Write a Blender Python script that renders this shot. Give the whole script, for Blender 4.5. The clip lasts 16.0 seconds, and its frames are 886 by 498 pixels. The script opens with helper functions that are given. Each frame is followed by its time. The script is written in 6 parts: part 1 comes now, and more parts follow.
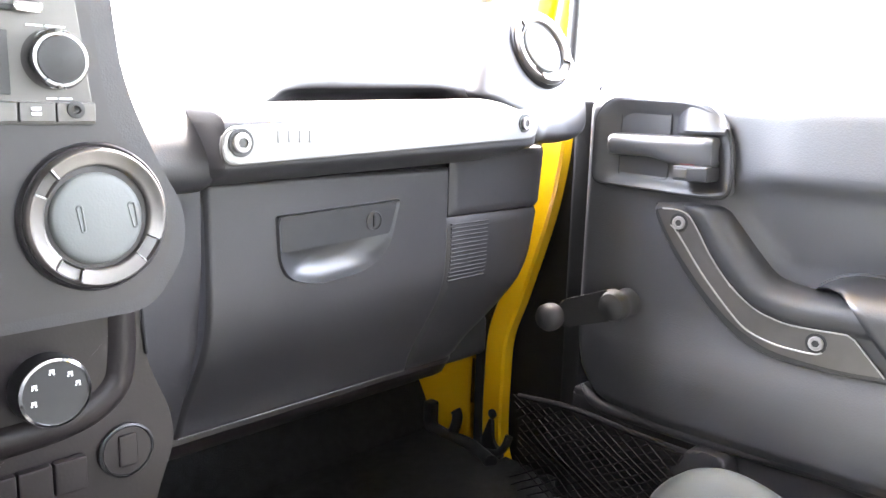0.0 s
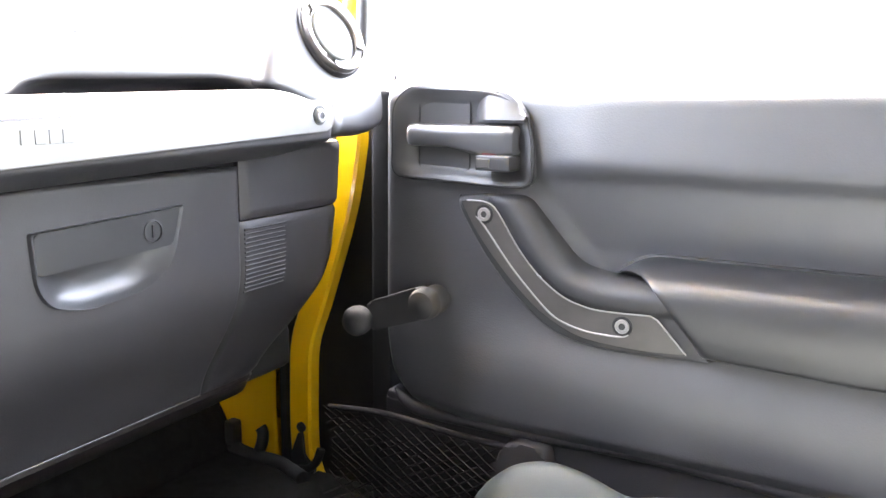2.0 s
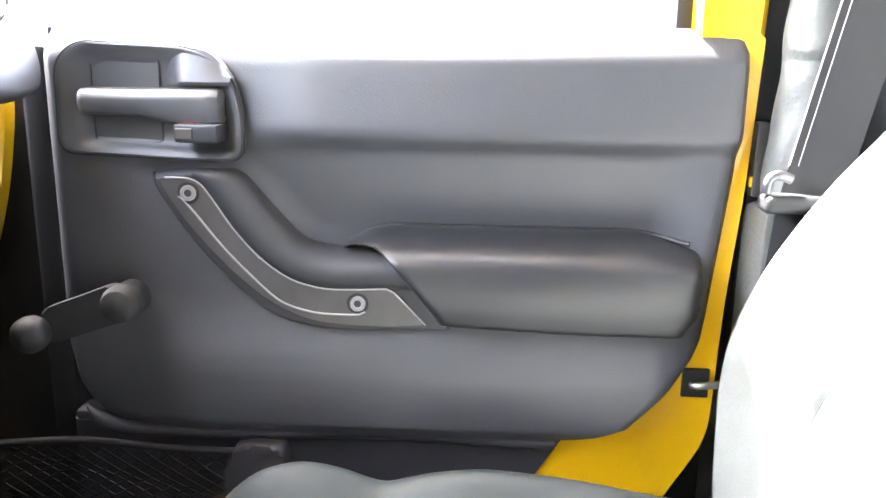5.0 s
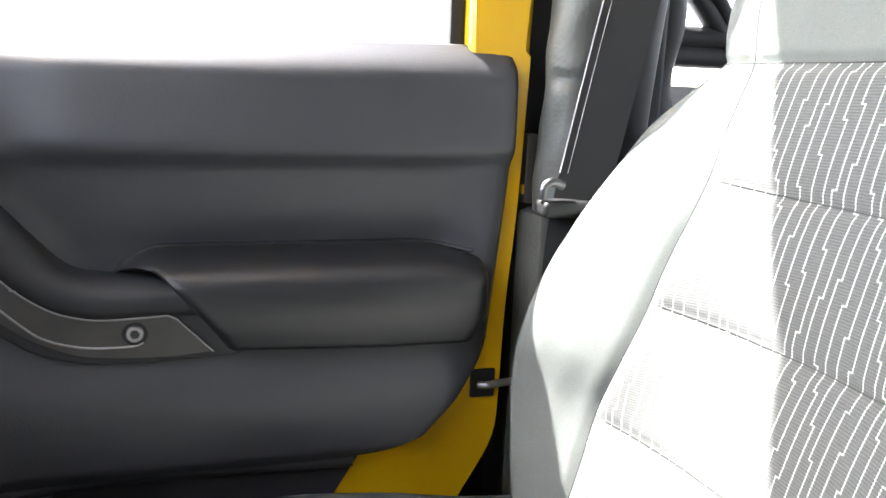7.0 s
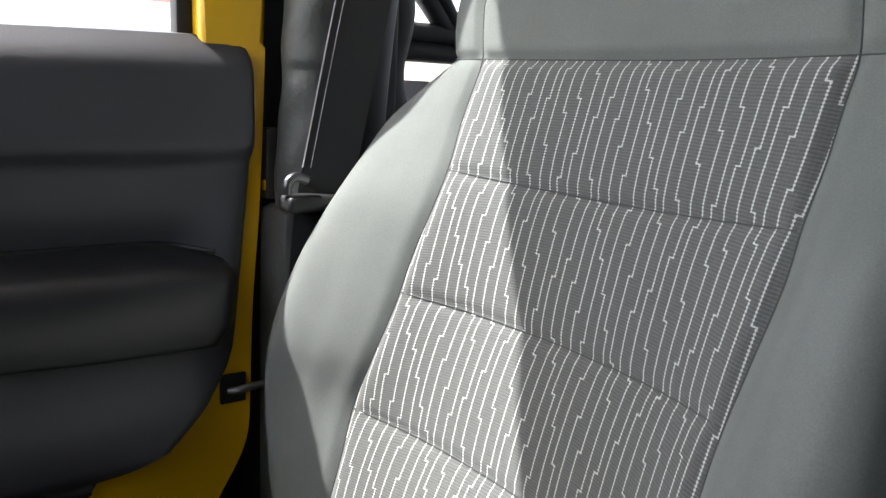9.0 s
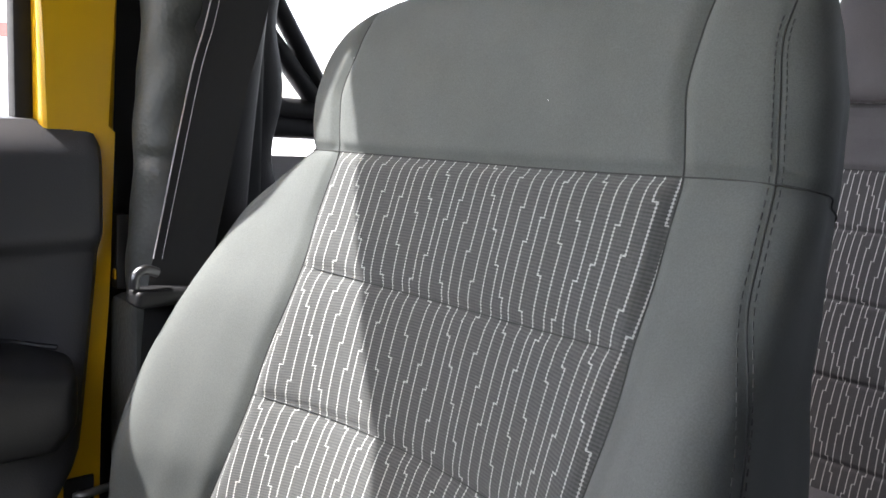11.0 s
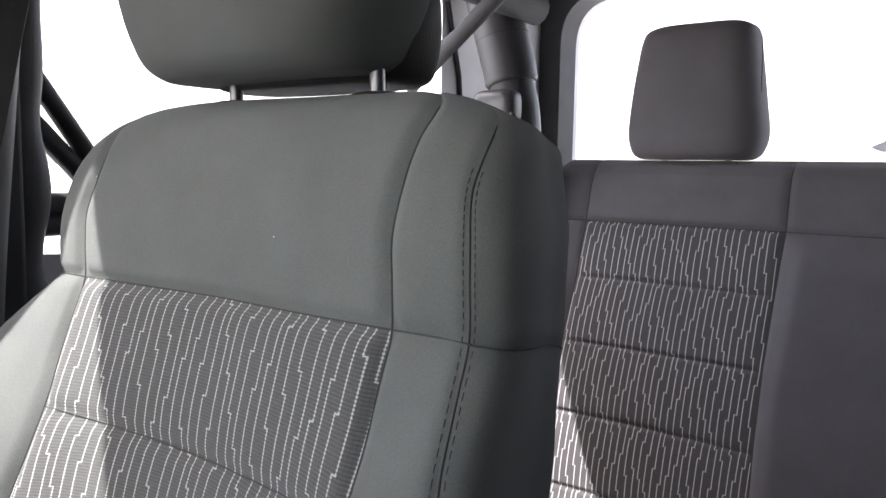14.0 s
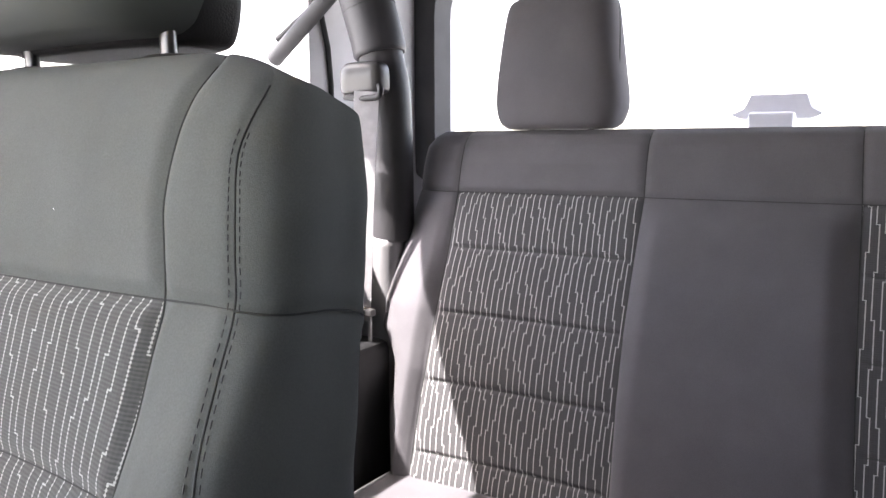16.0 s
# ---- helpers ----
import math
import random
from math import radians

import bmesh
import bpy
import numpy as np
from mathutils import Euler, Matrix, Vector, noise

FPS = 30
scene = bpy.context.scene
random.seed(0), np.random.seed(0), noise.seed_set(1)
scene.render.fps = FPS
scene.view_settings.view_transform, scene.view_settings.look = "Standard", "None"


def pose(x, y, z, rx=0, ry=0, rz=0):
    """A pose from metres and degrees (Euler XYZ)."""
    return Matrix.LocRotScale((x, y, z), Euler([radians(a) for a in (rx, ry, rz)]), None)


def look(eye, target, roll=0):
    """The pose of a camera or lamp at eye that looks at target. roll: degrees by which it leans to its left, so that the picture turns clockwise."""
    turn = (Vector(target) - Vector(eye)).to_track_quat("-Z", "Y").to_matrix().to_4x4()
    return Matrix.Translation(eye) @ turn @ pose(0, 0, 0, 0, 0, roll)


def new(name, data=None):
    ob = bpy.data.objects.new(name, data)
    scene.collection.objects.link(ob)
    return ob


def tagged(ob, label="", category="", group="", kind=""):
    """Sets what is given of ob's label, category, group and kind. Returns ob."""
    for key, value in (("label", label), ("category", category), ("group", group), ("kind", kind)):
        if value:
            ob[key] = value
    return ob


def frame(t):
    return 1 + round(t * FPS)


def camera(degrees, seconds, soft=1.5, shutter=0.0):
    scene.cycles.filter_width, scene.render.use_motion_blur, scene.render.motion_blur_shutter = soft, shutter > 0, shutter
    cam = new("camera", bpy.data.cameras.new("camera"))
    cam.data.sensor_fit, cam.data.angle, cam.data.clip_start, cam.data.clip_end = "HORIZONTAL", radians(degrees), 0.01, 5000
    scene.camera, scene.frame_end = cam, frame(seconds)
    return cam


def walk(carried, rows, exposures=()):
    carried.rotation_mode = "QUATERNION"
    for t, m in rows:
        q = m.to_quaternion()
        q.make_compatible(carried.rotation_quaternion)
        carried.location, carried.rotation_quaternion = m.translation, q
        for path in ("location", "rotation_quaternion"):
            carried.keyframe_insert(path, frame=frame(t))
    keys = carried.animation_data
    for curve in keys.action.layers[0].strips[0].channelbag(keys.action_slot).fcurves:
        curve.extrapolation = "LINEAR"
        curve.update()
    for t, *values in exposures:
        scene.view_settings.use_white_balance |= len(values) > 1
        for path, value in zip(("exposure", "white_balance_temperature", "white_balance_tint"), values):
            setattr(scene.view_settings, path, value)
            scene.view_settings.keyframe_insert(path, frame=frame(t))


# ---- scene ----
PATH = [
    (0, (-0.3170, 0.0031, 0.6601), (46.67, -10.54, 1.62)),
    (0.5, (-0.3079, 0.0121, 0.6560), (49.78, -10.25, 0.89)),
    (1, (-0.2984, 0.0238, 0.6586), (53.25, -10.45, 1.00)),
    (1.5, (-0.2828, 0.0355, 0.6596), (57.27, -10.27, 0.33)),
    (2, (-0.2675, 0.0561, 0.6564), (61.78, -10.71, 0.73)),
    (2.5, (-0.2519, 0.0703, 0.6583), (66.42, -10.84, 0.61)),
    (3, (-0.2407, 0.0851, 0.6554), (70.40, -11.15, 0.54)),
    (3.5, (-0.2334, 0.0997, 0.6492), (74.16, -11.04, 0.96)),
    (3.7, (-0.2278, 0.1060, 0.6481), (75.69, -11.17, 0.96)),
    (5.8, (-0.1967, 0.2134, 0.6655), (96.30, -13.35, 1.72)),
    (6, (-0.1933, 0.2201, 0.6545), (98.38, -12.89, 1.97)),
    (6.5, (-0.1909, 0.2215, 0.6536), (102.86, -12.27, 2.55)),
    (7, (-0.1878, 0.2295, 0.6539), (107.28, -11.86, 2.21)),
    (7.5, (-0.1861, 0.2322, 0.6501), (112.85, -11.50, 2.85)),
    (8, (-0.1817, 0.2352, 0.6485), (117.84, -11.21, 3.48)),
    (8.5, (-0.1772, 0.2384, 0.6464), (123.30, -11.05, 3.02)),
    (9, (-0.1750, 0.2357, 0.6535), (126.47, -11.52, 2.82)),
    (9.2, (-0.1768, 0.2250, 0.6595), (126.53, -11.38, 2.87)),
    (11.3, (-0.1848, 0.1771, 0.7167), (134.26, -7.71, 2.53)),
    (11.5, (-0.1875, 0.1679, 0.7290), (134.78, -7.74, 1.64)),
    (12, (-0.1947, 0.1495, 0.7444), (135.40, -6.92, 0.60)),
    (12.5, (-0.2027, 0.1382, 0.7608), (137.01, -6.40, 0.06)),
    (13, (-0.2131, 0.1276, 0.7741), (138.47, -5.87, 0.04)),
    (13.5, (-0.2223, 0.1114, 0.7760), (140.40, -5.74, 1.11)),
    (14, (-0.2362, 0.0938, 0.7805), (141.62, -5.82, 0.98)),
    (14.5, (-0.2497, 0.0766, 0.7803), (143.14, -6.07, 0.74)),
    (15, (-0.2632, 0.0609, 0.7766), (145.06, -6.50, 0.63)),
    (15.5, (-0.2794, 0.0501, 0.7721), (146.35, -7.12, 0.14)),
    (16, (-0.2960, 0.0412, 0.7707), (147.87, -7.32, -0.10)),
]
cam = camera(58.22, 16.0)


def aim(eye, turn):
    """A camera pose from its place and (heading clockwise from +Y, tilt up, lean to the left)."""
    a, p = radians(turn[0]), radians(turn[1])
    way = Vector((math.sin(a) * math.cos(p), math.cos(a) * math.cos(p), math.sin(p)))
    return look(eye, Vector(eye) + way, turn[2])


EXPOSURES = [(0, 6.5, 6950, 13), (1.5, 6.45, 6950, 13), (3.5, 6.4, 6800, 13), (6, 5.75, 6750, 12), (6.5, 5.05, 6750, 11), (7, 4.35, 6800, 11), (8, 3.3, 6800, 11), (9, 2.75, 6750, 11), (11.5, 2.6, 6750, 15), (13.5, 2.55, 6800, 17), (14.5, 2.85, 6850, 17), (16, 3.3, 6950, 17)]
walk(cam, [(t, aim(e, a)) for t, e, a in PATH], EXPOSURES)


# world, sun and sky
SUN_WAY = Vector((0.45, 0.50, 0.975)).normalized()
world = bpy.data.worlds.new("sky")
scene.world = world
world.use_nodes = True
wn = world.node_tree
sky = wn.nodes.new("ShaderNodeTexSky")
sky.sky_type = "NISHITA"
sky.sun_disc = False
sky.sun_elevation = math.asin(SUN_WAY.z)
sky.sun_rotation = math.atan2(SUN_WAY.x, SUN_WAY.y)
sky.air_density, sky.dust_density = 1.0, 2.0
haze = wn.nodes.new("ShaderNodeHueSaturation")
haze.inputs["Saturation"].default_value = 0.55
wn.links.new(sky.outputs[0], haze.inputs["Color"])
wn.links.new(haze.outputs[0], wn.nodes["Background"].inputs[0])
wn.nodes["Background"].inputs[1].default_value = 0.15
sun_data = bpy.data.lights.new("sun", "SUN")
sun_data.energy, sun_data.angle, sun_data.color = 2.3, radians(0.6), (0.975, 0.988, 1.0)
sun = new("sun", sun_data)
sun.matrix_world = look(SUN_WAY * 30, (0, 0, 0))


# ---- materials ----
def material(name, color, rough=0.6, metal=0.0, coat=0.0, spec=0.5, sheen=0.0):
    m = bpy.data.materials.new(name)
    m.use_nodes = True
    b = m.node_tree.nodes["Principled BSDF"]
    b.inputs["Base Color"].default_value = (*color, 1)
    b.inputs["Roughness"].default_value = rough
    b.inputs["Metallic"].default_value = metal
    b.inputs["Coat Weight"].default_value = coat
    b.inputs["Coat Roughness"].default_value = 0.08
    b.inputs["Specular IOR Level"].default_value = spec
    b.inputs["Sheen Weight"].default_value = sheen
    return m


def wear(m, color, other, scale, coords="Object", low=0.35, high=0.7, rough=None, detail=4.0):
    """Mixes two tones of a colour (and two roughnesses) by a soft noise."""
    t = m.node_tree
    b = t.nodes["Principled BSDF"]
    tc = t.nodes.new("ShaderNodeTexCoord")
    n = t.nodes.new("ShaderNodeTexNoise")
    n.inputs["Scale"].default_value, n.inputs["Detail"].default_value = scale, detail
    r = t.nodes.new("ShaderNodeMapRange")
    r.inputs[1].default_value, r.inputs[2].default_value = low, high
    mix = t.nodes.new("ShaderNodeMix")
    mix.data_type = "RGBA"
    mix.inputs[6].default_value, mix.inputs[7].default_value = (*color, 1), (*other, 1)
    t.links.new(tc.outputs[coords], n.inputs["Vector"])
    t.links.new(n.outputs[0], r.inputs[0])
    t.links.new(r.outputs[0], mix.inputs[0])
    t.links.new(mix.outputs[2], b.inputs["Base Color"])
    if rough:
        q = t.nodes.new("ShaderNodeMapRange")
        q.inputs[3].default_value, q.inputs[4].default_value = rough
        t.links.new(n.outputs[0], q.inputs[0])
        t.links.new(q.outputs[0], b.inputs["Roughness"])
    return m


def heather(m, scale, depth):
    """Speckles the base colour with a fine thread-sized noise."""
    t = m.node_tree
    b = t.nodes["Principled BSDF"]
    source = b.inputs["Base Color"].links[0].from_socket
    tc = t.nodes.new("ShaderNodeTexCoord")
    n = t.nodes.new("ShaderNodeTexNoise")
    n.inputs["Scale"].default_value, n.inputs["Detail"].default_value = scale, 2.0
    r = t.nodes.new("ShaderNodeMapRange")
    r.inputs[1].default_value, r.inputs[2].default_value = 0.3, 0.7
    r.inputs[3].default_value, r.inputs[4].default_value = 1.0 - depth, 1.0 + depth
    mul = t.nodes.new("ShaderNodeVectorMath")
    mul.operation = "SCALE"
    t.links.new(tc.outputs["Object"], n.inputs["Vector"])
    t.links.new(n.outputs[0], r.inputs[0])
    t.links.new(source, mul.inputs[0])
    t.links.new(r.outputs[0], mul.inputs["Scale"])
    t.links.new(mul.outputs[0], b.inputs["Base Color"])


def grain(m, scale, strength, distance=0.0005, kind="voronoi", coords="Object"):
    """Fine relief over a material: leather grain (voronoi) or a soft noise."""
    t = m.node_tree
    b = t.nodes["Principled BSDF"]
    tc = t.nodes.new("ShaderNodeTexCoord")
    if kind == "voronoi":
        n = t.nodes.new("ShaderNodeTexVoronoi")
        n.feature = "F1"
    else:
        n = t.nodes.new("ShaderNodeTexNoise")
        n.inputs["Detail"].default_value = 3
    n.inputs["Scale"].default_value = scale
    bump = t.nodes.new("ShaderNodeBump")
    bump.inputs["Strength"].default_value, bump.inputs["Distance"].default_value = strength, distance
    t.links.new(tc.outputs[coords], n.inputs["Vector"])
    t.links.new(n.outputs[0], bump.inputs["Height"])
    t.links.new(bump.outputs[0], b.inputs["Normal"])
    return m


DASH = grain(wear(material("dash_vinyl", (0.0255, 0.0243, 0.0265), 0.5), (0.023, 0.0217, 0.024), (0.0285, 0.027, 0.0295), 9, rough=(0.42, 0.58)), 650, 0.16)
DOOR = grain(wear(material("door_vinyl", (0.052, 0.052, 0.058), 0.5, spec=0.75), (0.048, 0.048, 0.0535), (0.057, 0.057, 0.0635), 7, rough=(0.42, 0.54)), 450, 0.25)
SOFT = grain(wear(material("arm_vinyl", (0.019, 0.019, 0.0205), 0.38, spec=0.7), (0.017, 0.017, 0.0185), (0.022, 0.022, 0.0235), 11, rough=(0.36, 0.46)), 500, 0.15)
SMOOTH = grain(wear(material("satin_plastic", (0.03, 0.03, 0.032), 0.36), (0.027, 0.027, 0.029), (0.034, 0.034, 0.036), 14, rough=(0.3, 0.42)), 300, 0.05)
BLACK = wear(material("black_plastic", (0.012, 0.012, 0.013), 0.5), (0.01, 0.01, 0.011), (0.018, 0.018, 0.019), 20)
RUBBER = wear(material("rubber", (0.012, 0.012, 0.013), 0.75), (0.01, 0.01, 0.01), (0.02, 0.02, 0.02), 30)
BEZEL = grain(wear(material("centre_bezel", (0.027, 0.025, 0.026), 0.4, spec=0.45), (0.024, 0.022, 0.023), (0.030, 0.028, 0.029), 8, rough=(0.32, 0.45)), 260, 0.05)
BARSILVER = grain(wear(material("bar_silver", (0.21, 0.207, 0.205), 0.36, 0.35), (0.19, 0.187, 0.185), (0.23, 0.227, 0.225), 25, rough=(0.3, 0.42)), 900, 0.05)
SILVER = grain(wear(material("satin_silver", (0.33, 0.32, 0.315), 0.34, 0.35), (0.30, 0.29, 0.285), (0.36, 0.35, 0.345), 25, rough=(0.28, 0.4)), 900, 0.05)
GUNMETAL = grain(wear(material("gunmetal", (0.088, 0.084, 0.08), 0.4, 0.5), (0.078, 0.074, 0.07), (0.102, 0.097, 0.092), 18, rough=(0.34, 0.46)), 700, 0.05)
CHROME = material("chrome", (0.8, 0.8, 0.8), 0.12, 1.0)
STEEL = wear(material("steel", (0.5, 0.5, 0.5), 0.3, 1.0), (0.42, 0.42, 0.42), (0.6, 0.6, 0.6), 40, rough=(0.2, 0.45))
YELLOW = grain(wear(material("yellow_paint", (0.90, 0.50, 0.006), 0.3, 0.0, 0.8), (0.88, 0.485, 0.005), (0.92, 0.525, 0.008), 5, rough=(0.25, 0.36)), 160, 0.03, kind="noise")
CARPET = grain(wear(material("carpet", (0.008, 0.008, 0.009), 0.95, spec=0.2), (0.006, 0.006, 0.006), (0.012, 0.012, 0.013), 60), 800, 1.0, 0.002, "noise")
FABRIC = grain(wear(material("grey_cloth", (0.12, 0.13, 0.124), 0.92, sheen=0.05), (0.108, 0.118, 0.111), (0.130, 0.141, 0.133), 12), 1500, 0.5, 0.0004, "noise")
heather(FABRIC, 900, 0.11)
REARCLOTH = grain(wear(material("rear_cloth", (0.122, 0.115, 0.124), 0.92, sheen=0.12), (0.112, 0.106, 0.114), (0.131, 0.124, 0.133), 12), 1500, 0.5, 0.0004, "noise")
heather(REARCLOTH, 900, 0.1)
SEATHIDE = grain(wear(material("cushion_hide", (0.031, 0.037, 0.037), 0.6, spec=0.35), (0.028, 0.034, 0.034), (0.035, 0.041, 0.041), 14, rough=(0.52, 0.64)), 420, 0.12)
POCKET = grain(wear(material("pocket_plastic", (0.036, 0.034, 0.038), 0.55), (0.032, 0.030, 0.034), (0.04, 0.038, 0.043), 9, rough=(0.48, 0.6)), 400, 0.15)
NET = wear(material("net_cord", (0.026, 0.024, 0.026), 0.9, spec=0.1), (0.022, 0.02, 0.022), (0.03, 0.028, 0.03), 40)
HEADCLOTH = grain(wear(material("headrest_cloth", (0.084, 0.091, 0.087), 0.92, sheen=0.05), (0.076, 0.083, 0.078), (0.091, 0.099, 0.094), 12), 1500, 0.5, 0.0004, "noise")
LEATHER = grain(wear(material("seat_leatherette", (0.037, 0.042, 0.041), 0.65, spec=0.3), (0.033, 0.038, 0.037), (0.042, 0.047, 0.046), 14, rough=(0.58, 0.7)), 380, 0.25)
COVER = grain(wear(material("bar_cover", (0.084, 0.088, 0.082), 0.46, spec=0.5), (0.073, 0.077, 0.071), (0.095, 0.099, 0.093), 22, rough=(0.38, 0.54)), 200, 0.55, 0.0008)
TRIMLINE = wear(material("trim_line", (0.34, 0.33, 0.32), 0.4, 0.3), (0.31, 0.3, 0.29), (0.37, 0.36, 0.35), 30, rough=(0.34, 0.46))
PAD = grain(wear(material("bar_pad", (0.03, 0.03, 0.032), 0.65), (0.025, 0.025, 0.027), (0.038, 0.038, 0.04), 15), 600, 0.4, 0.0006)
SEAM = grain(wear(material("seam_thread", (0.052, 0.055, 0.053), 0.9), (0.046, 0.049, 0.047), (0.058, 0.061, 0.058), 60), 900, 0.4, 0.0004, "noise")
STITCH = grain(wear(material("stitch_thread", (0.07, 0.075, 0.073), 0.9), (0.064, 0.069, 0.067), (0.077, 0.082, 0.08), 60), 900, 0.4, 0.0004, "noise")
WHITE = material("white_print", (0.75, 0.75, 0.76), 0.5)
RED = material("red_mark", (0.16, 0.012, 0.012), 0.6)
LINER = grain(wear(material("hardtop_liner", (0.17, 0.17, 0.17), 0.8), (0.15, 0.15, 0.15), (0.19, 0.19, 0.19), 10), 500, 0.3, 0.0006)
HARDTOP = grain(wear(material("hardtop_inside", (0.52, 0.51, 0.52), 0.7), (0.48, 0.47, 0.48), (0.56, 0.55, 0.56), 9), 420, 0.25, 0.0006)
POSTPAD = grain(wear(material("post_pad", (0.052, 0.050, 0.053), 0.55), (0.046, 0.044, 0.047), (0.06, 0.058, 0.061), 13, rough=(0.42, 0.6)), 600, 0.35, 0.0006)
DARKPAD = grain(wear(material("dark_pad", (0.014, 0.0135, 0.015), 0.7), (0.012, 0.0115, 0.013), (0.018, 0.0175, 0.019), 15), 600, 0.4, 0.0006)
DARKSTEEL = wear(material("dark_steel", (0.16, 0.16, 0.165), 0.32, 1.0), (0.13, 0.13, 0.135), (0.2, 0.2, 0.205), 40, rough=(0.25, 0.42))
GROUND = grain(wear(material("concrete", (0.62, 0.62, 0.61), 0.9), (0.56, 0.56, 0.55), (0.68, 0.68, 0.67), 1.2), 90, 0.4, 0.002, "noise")


def math_node(t, op, a, b=None, c=None):
    n = t.nodes.new("ShaderNodeMath")
    n.operation = op
    for i, v in enumerate((a, b, c)):
        if v is None:
            continue
        if isinstance(v, (int, float)):
            n.inputs[i].default_value = v
        else:
            t.links.new(v, n.inputs[i])
    return n.outputs[0]


def striped_cloth(name, ground, other, thread, pitch, run, step, wide, dots, rib, drift, bead, swing):
    """Woven seat cloth: a ribbed ground with light threads that step sideways. The UV map is in metres."""
    m = material(name, ground, 0.92, sheen=0.2)
    t = m.node_tree
    b = t.nodes["Principled BSDF"]
    uv = t.nodes.new("ShaderNodeUVMap")
    sep = t.nodes.new("ShaderNodeSeparateXYZ")
    t.links.new(uv.outputs[0], sep.inputs[0])
    u, v = sep.outputs[0], sep.outputs[1]
    k = lambda op, a, b=None, c=None: math_node(t, op, a, b, c)
    cell = k("DIVIDE", u, pitch)
    line = k("FLOOR", cell)
    across = k("MULTIPLY", k("SUBTRACT", k("SUBTRACT", cell, line), 0.5), pitch)
    white = t.nodes.new("ShaderNodeTexWhiteNoise")
    white.noise_dimensions = "1D"
    t.links.new(line, white.inputs["W"])
    # where along its run each thread steps: a slow drift over the lines, with a little chance in it
    phase = k("ADD", k("MULTIPLY", white.outputs[0], 0.09), k("MULTIPLY", k("PINGPONG", line, swing), drift))
    along = k("ADD", k("DIVIDE", v, run), phase)
    turn = k("SUBTRACT", k("FRACT", along), 0.5)
    side = k("SIGN", turn)
    shift = k("SUBTRACT", across, k("MULTIPLY", side, step))
    # each thread swells into beads along its length
    girth = k("MULTIPLY_ADD", k("SINE", k("MULTIPLY", v, 2 * math.pi / dots)), 0.58 * bead * wide, wide * (1.0 - 0.3 * bead))
    thread_mask = k("LESS_THAN", k("ABSOLUTE", shift), girth)
    near = k("MINIMUM", k("ABSOLUTE", turn), k("SUBTRACT", 0.5, k("ABSOLUTE", turn)))
    jog = k("MULTIPLY", k("LESS_THAN", k("MULTIPLY", near, run), wide * 0.6), k("LESS_THAN", k("ABSOLUTE", across), step + wide))
    mask = k("MAXIMUM", thread_mask, jog)
    ribs = k("SINE", k("MULTIPLY", v, 2 * math.pi / rib))
    weave = k("SINE", k("MULTIPLY", u, 2 * math.pi / (rib * 1.3)))
    n = t.nodes.new("ShaderNodeTexNoise")
    n.inputs["Scale"].default_value, n.inputs["Detail"].default_value = 900, 4
    stretch = t.nodes.new("ShaderNodeMapping")
    stretch.inputs["Scale"].default_value = (0.16, 1.0, 1.0)
    t.links.new(uv.outputs[0], stretch.inputs[0])
    t.links.new(stretch.outputs[0], n.inputs["Vector"])
    tone = k("ADD", k("MULTIPLY", ribs, 0.2), k("ADD", k("MULTIPLY", weave, 0.06), k("MULTIPLY", n.outputs[0], 0.9)))
    mix = t.nodes.new("ShaderNodeMix")
    mix.data_type = "RGBA"
    mix.inputs[6].default_value, mix.inputs[7].default_value = (*ground, 1), (*other, 1)
    t.links.new(tone, mix.inputs[0])
    top = t.nodes.new("ShaderNodeMix")
    top.data_type = "RGBA"
    top.inputs[7].default_value = (*thread, 1)
    t.links.new(mask, top.inputs[0])
    t.links.new(mix.outputs[2], top.inputs[6])
    t.links.new(top.outputs[2], b.inputs["Base Color"])
    bump = t.nodes.new("ShaderNodeBump")
    bump.inputs["Strength"].default_value, bump.inputs["Distance"].default_value = 0.6, 0.0006
    t.links.new(k("ADD", mask, k("MULTIPLY", tone, 0.5)), bump.inputs["Height"])
    t.links.new(bump.outputs[0], b.inputs["Normal"])
    return m


STRIPED = striped_cloth("striped_cloth", (0.046, 0.049, 0.047), (0.124, 0.13, 0.124), (0.47, 0.48, 0.458), 0.0112, 0.128, 0.0017, 0.00076, 0.0023, 0.0023, 0.165, 0.85, 7.0)
STRIPED_REAR = striped_cloth("rear_striped_cloth", (0.055, 0.053, 0.055), (0.095, 0.093, 0.095), (0.52, 0.51, 0.50), 0.0122, 0.125, 0.0021, 0.0009, 0.0016, 0.003, 0.16, 0.2, 4.0)


def strap_cloth():
    m = material("belt_webbing", (0.042, 0.043, 0.044), 0.8, spec=0.2)
    t = m.node_tree
    uv = t.nodes.new("ShaderNodeUVMap")
    w = t.nodes.new("ShaderNodeTexWave")
    w.inputs["Scale"].default_value = 55
    w.bands_direction = "X"
    bump = t.nodes.new("ShaderNodeBump")
    bump.inputs["Strength"].default_value, bump.inputs["Distance"].default_value = 1.0, 0.001
    t.links.new(uv.outputs[0], w.inputs["Vector"])
    t.links.new(w.outputs[1], bump.inputs["Height"])
    t.links.new(bump.outputs[0], t.nodes["Principled BSDF"].inputs["Normal"])
    return m


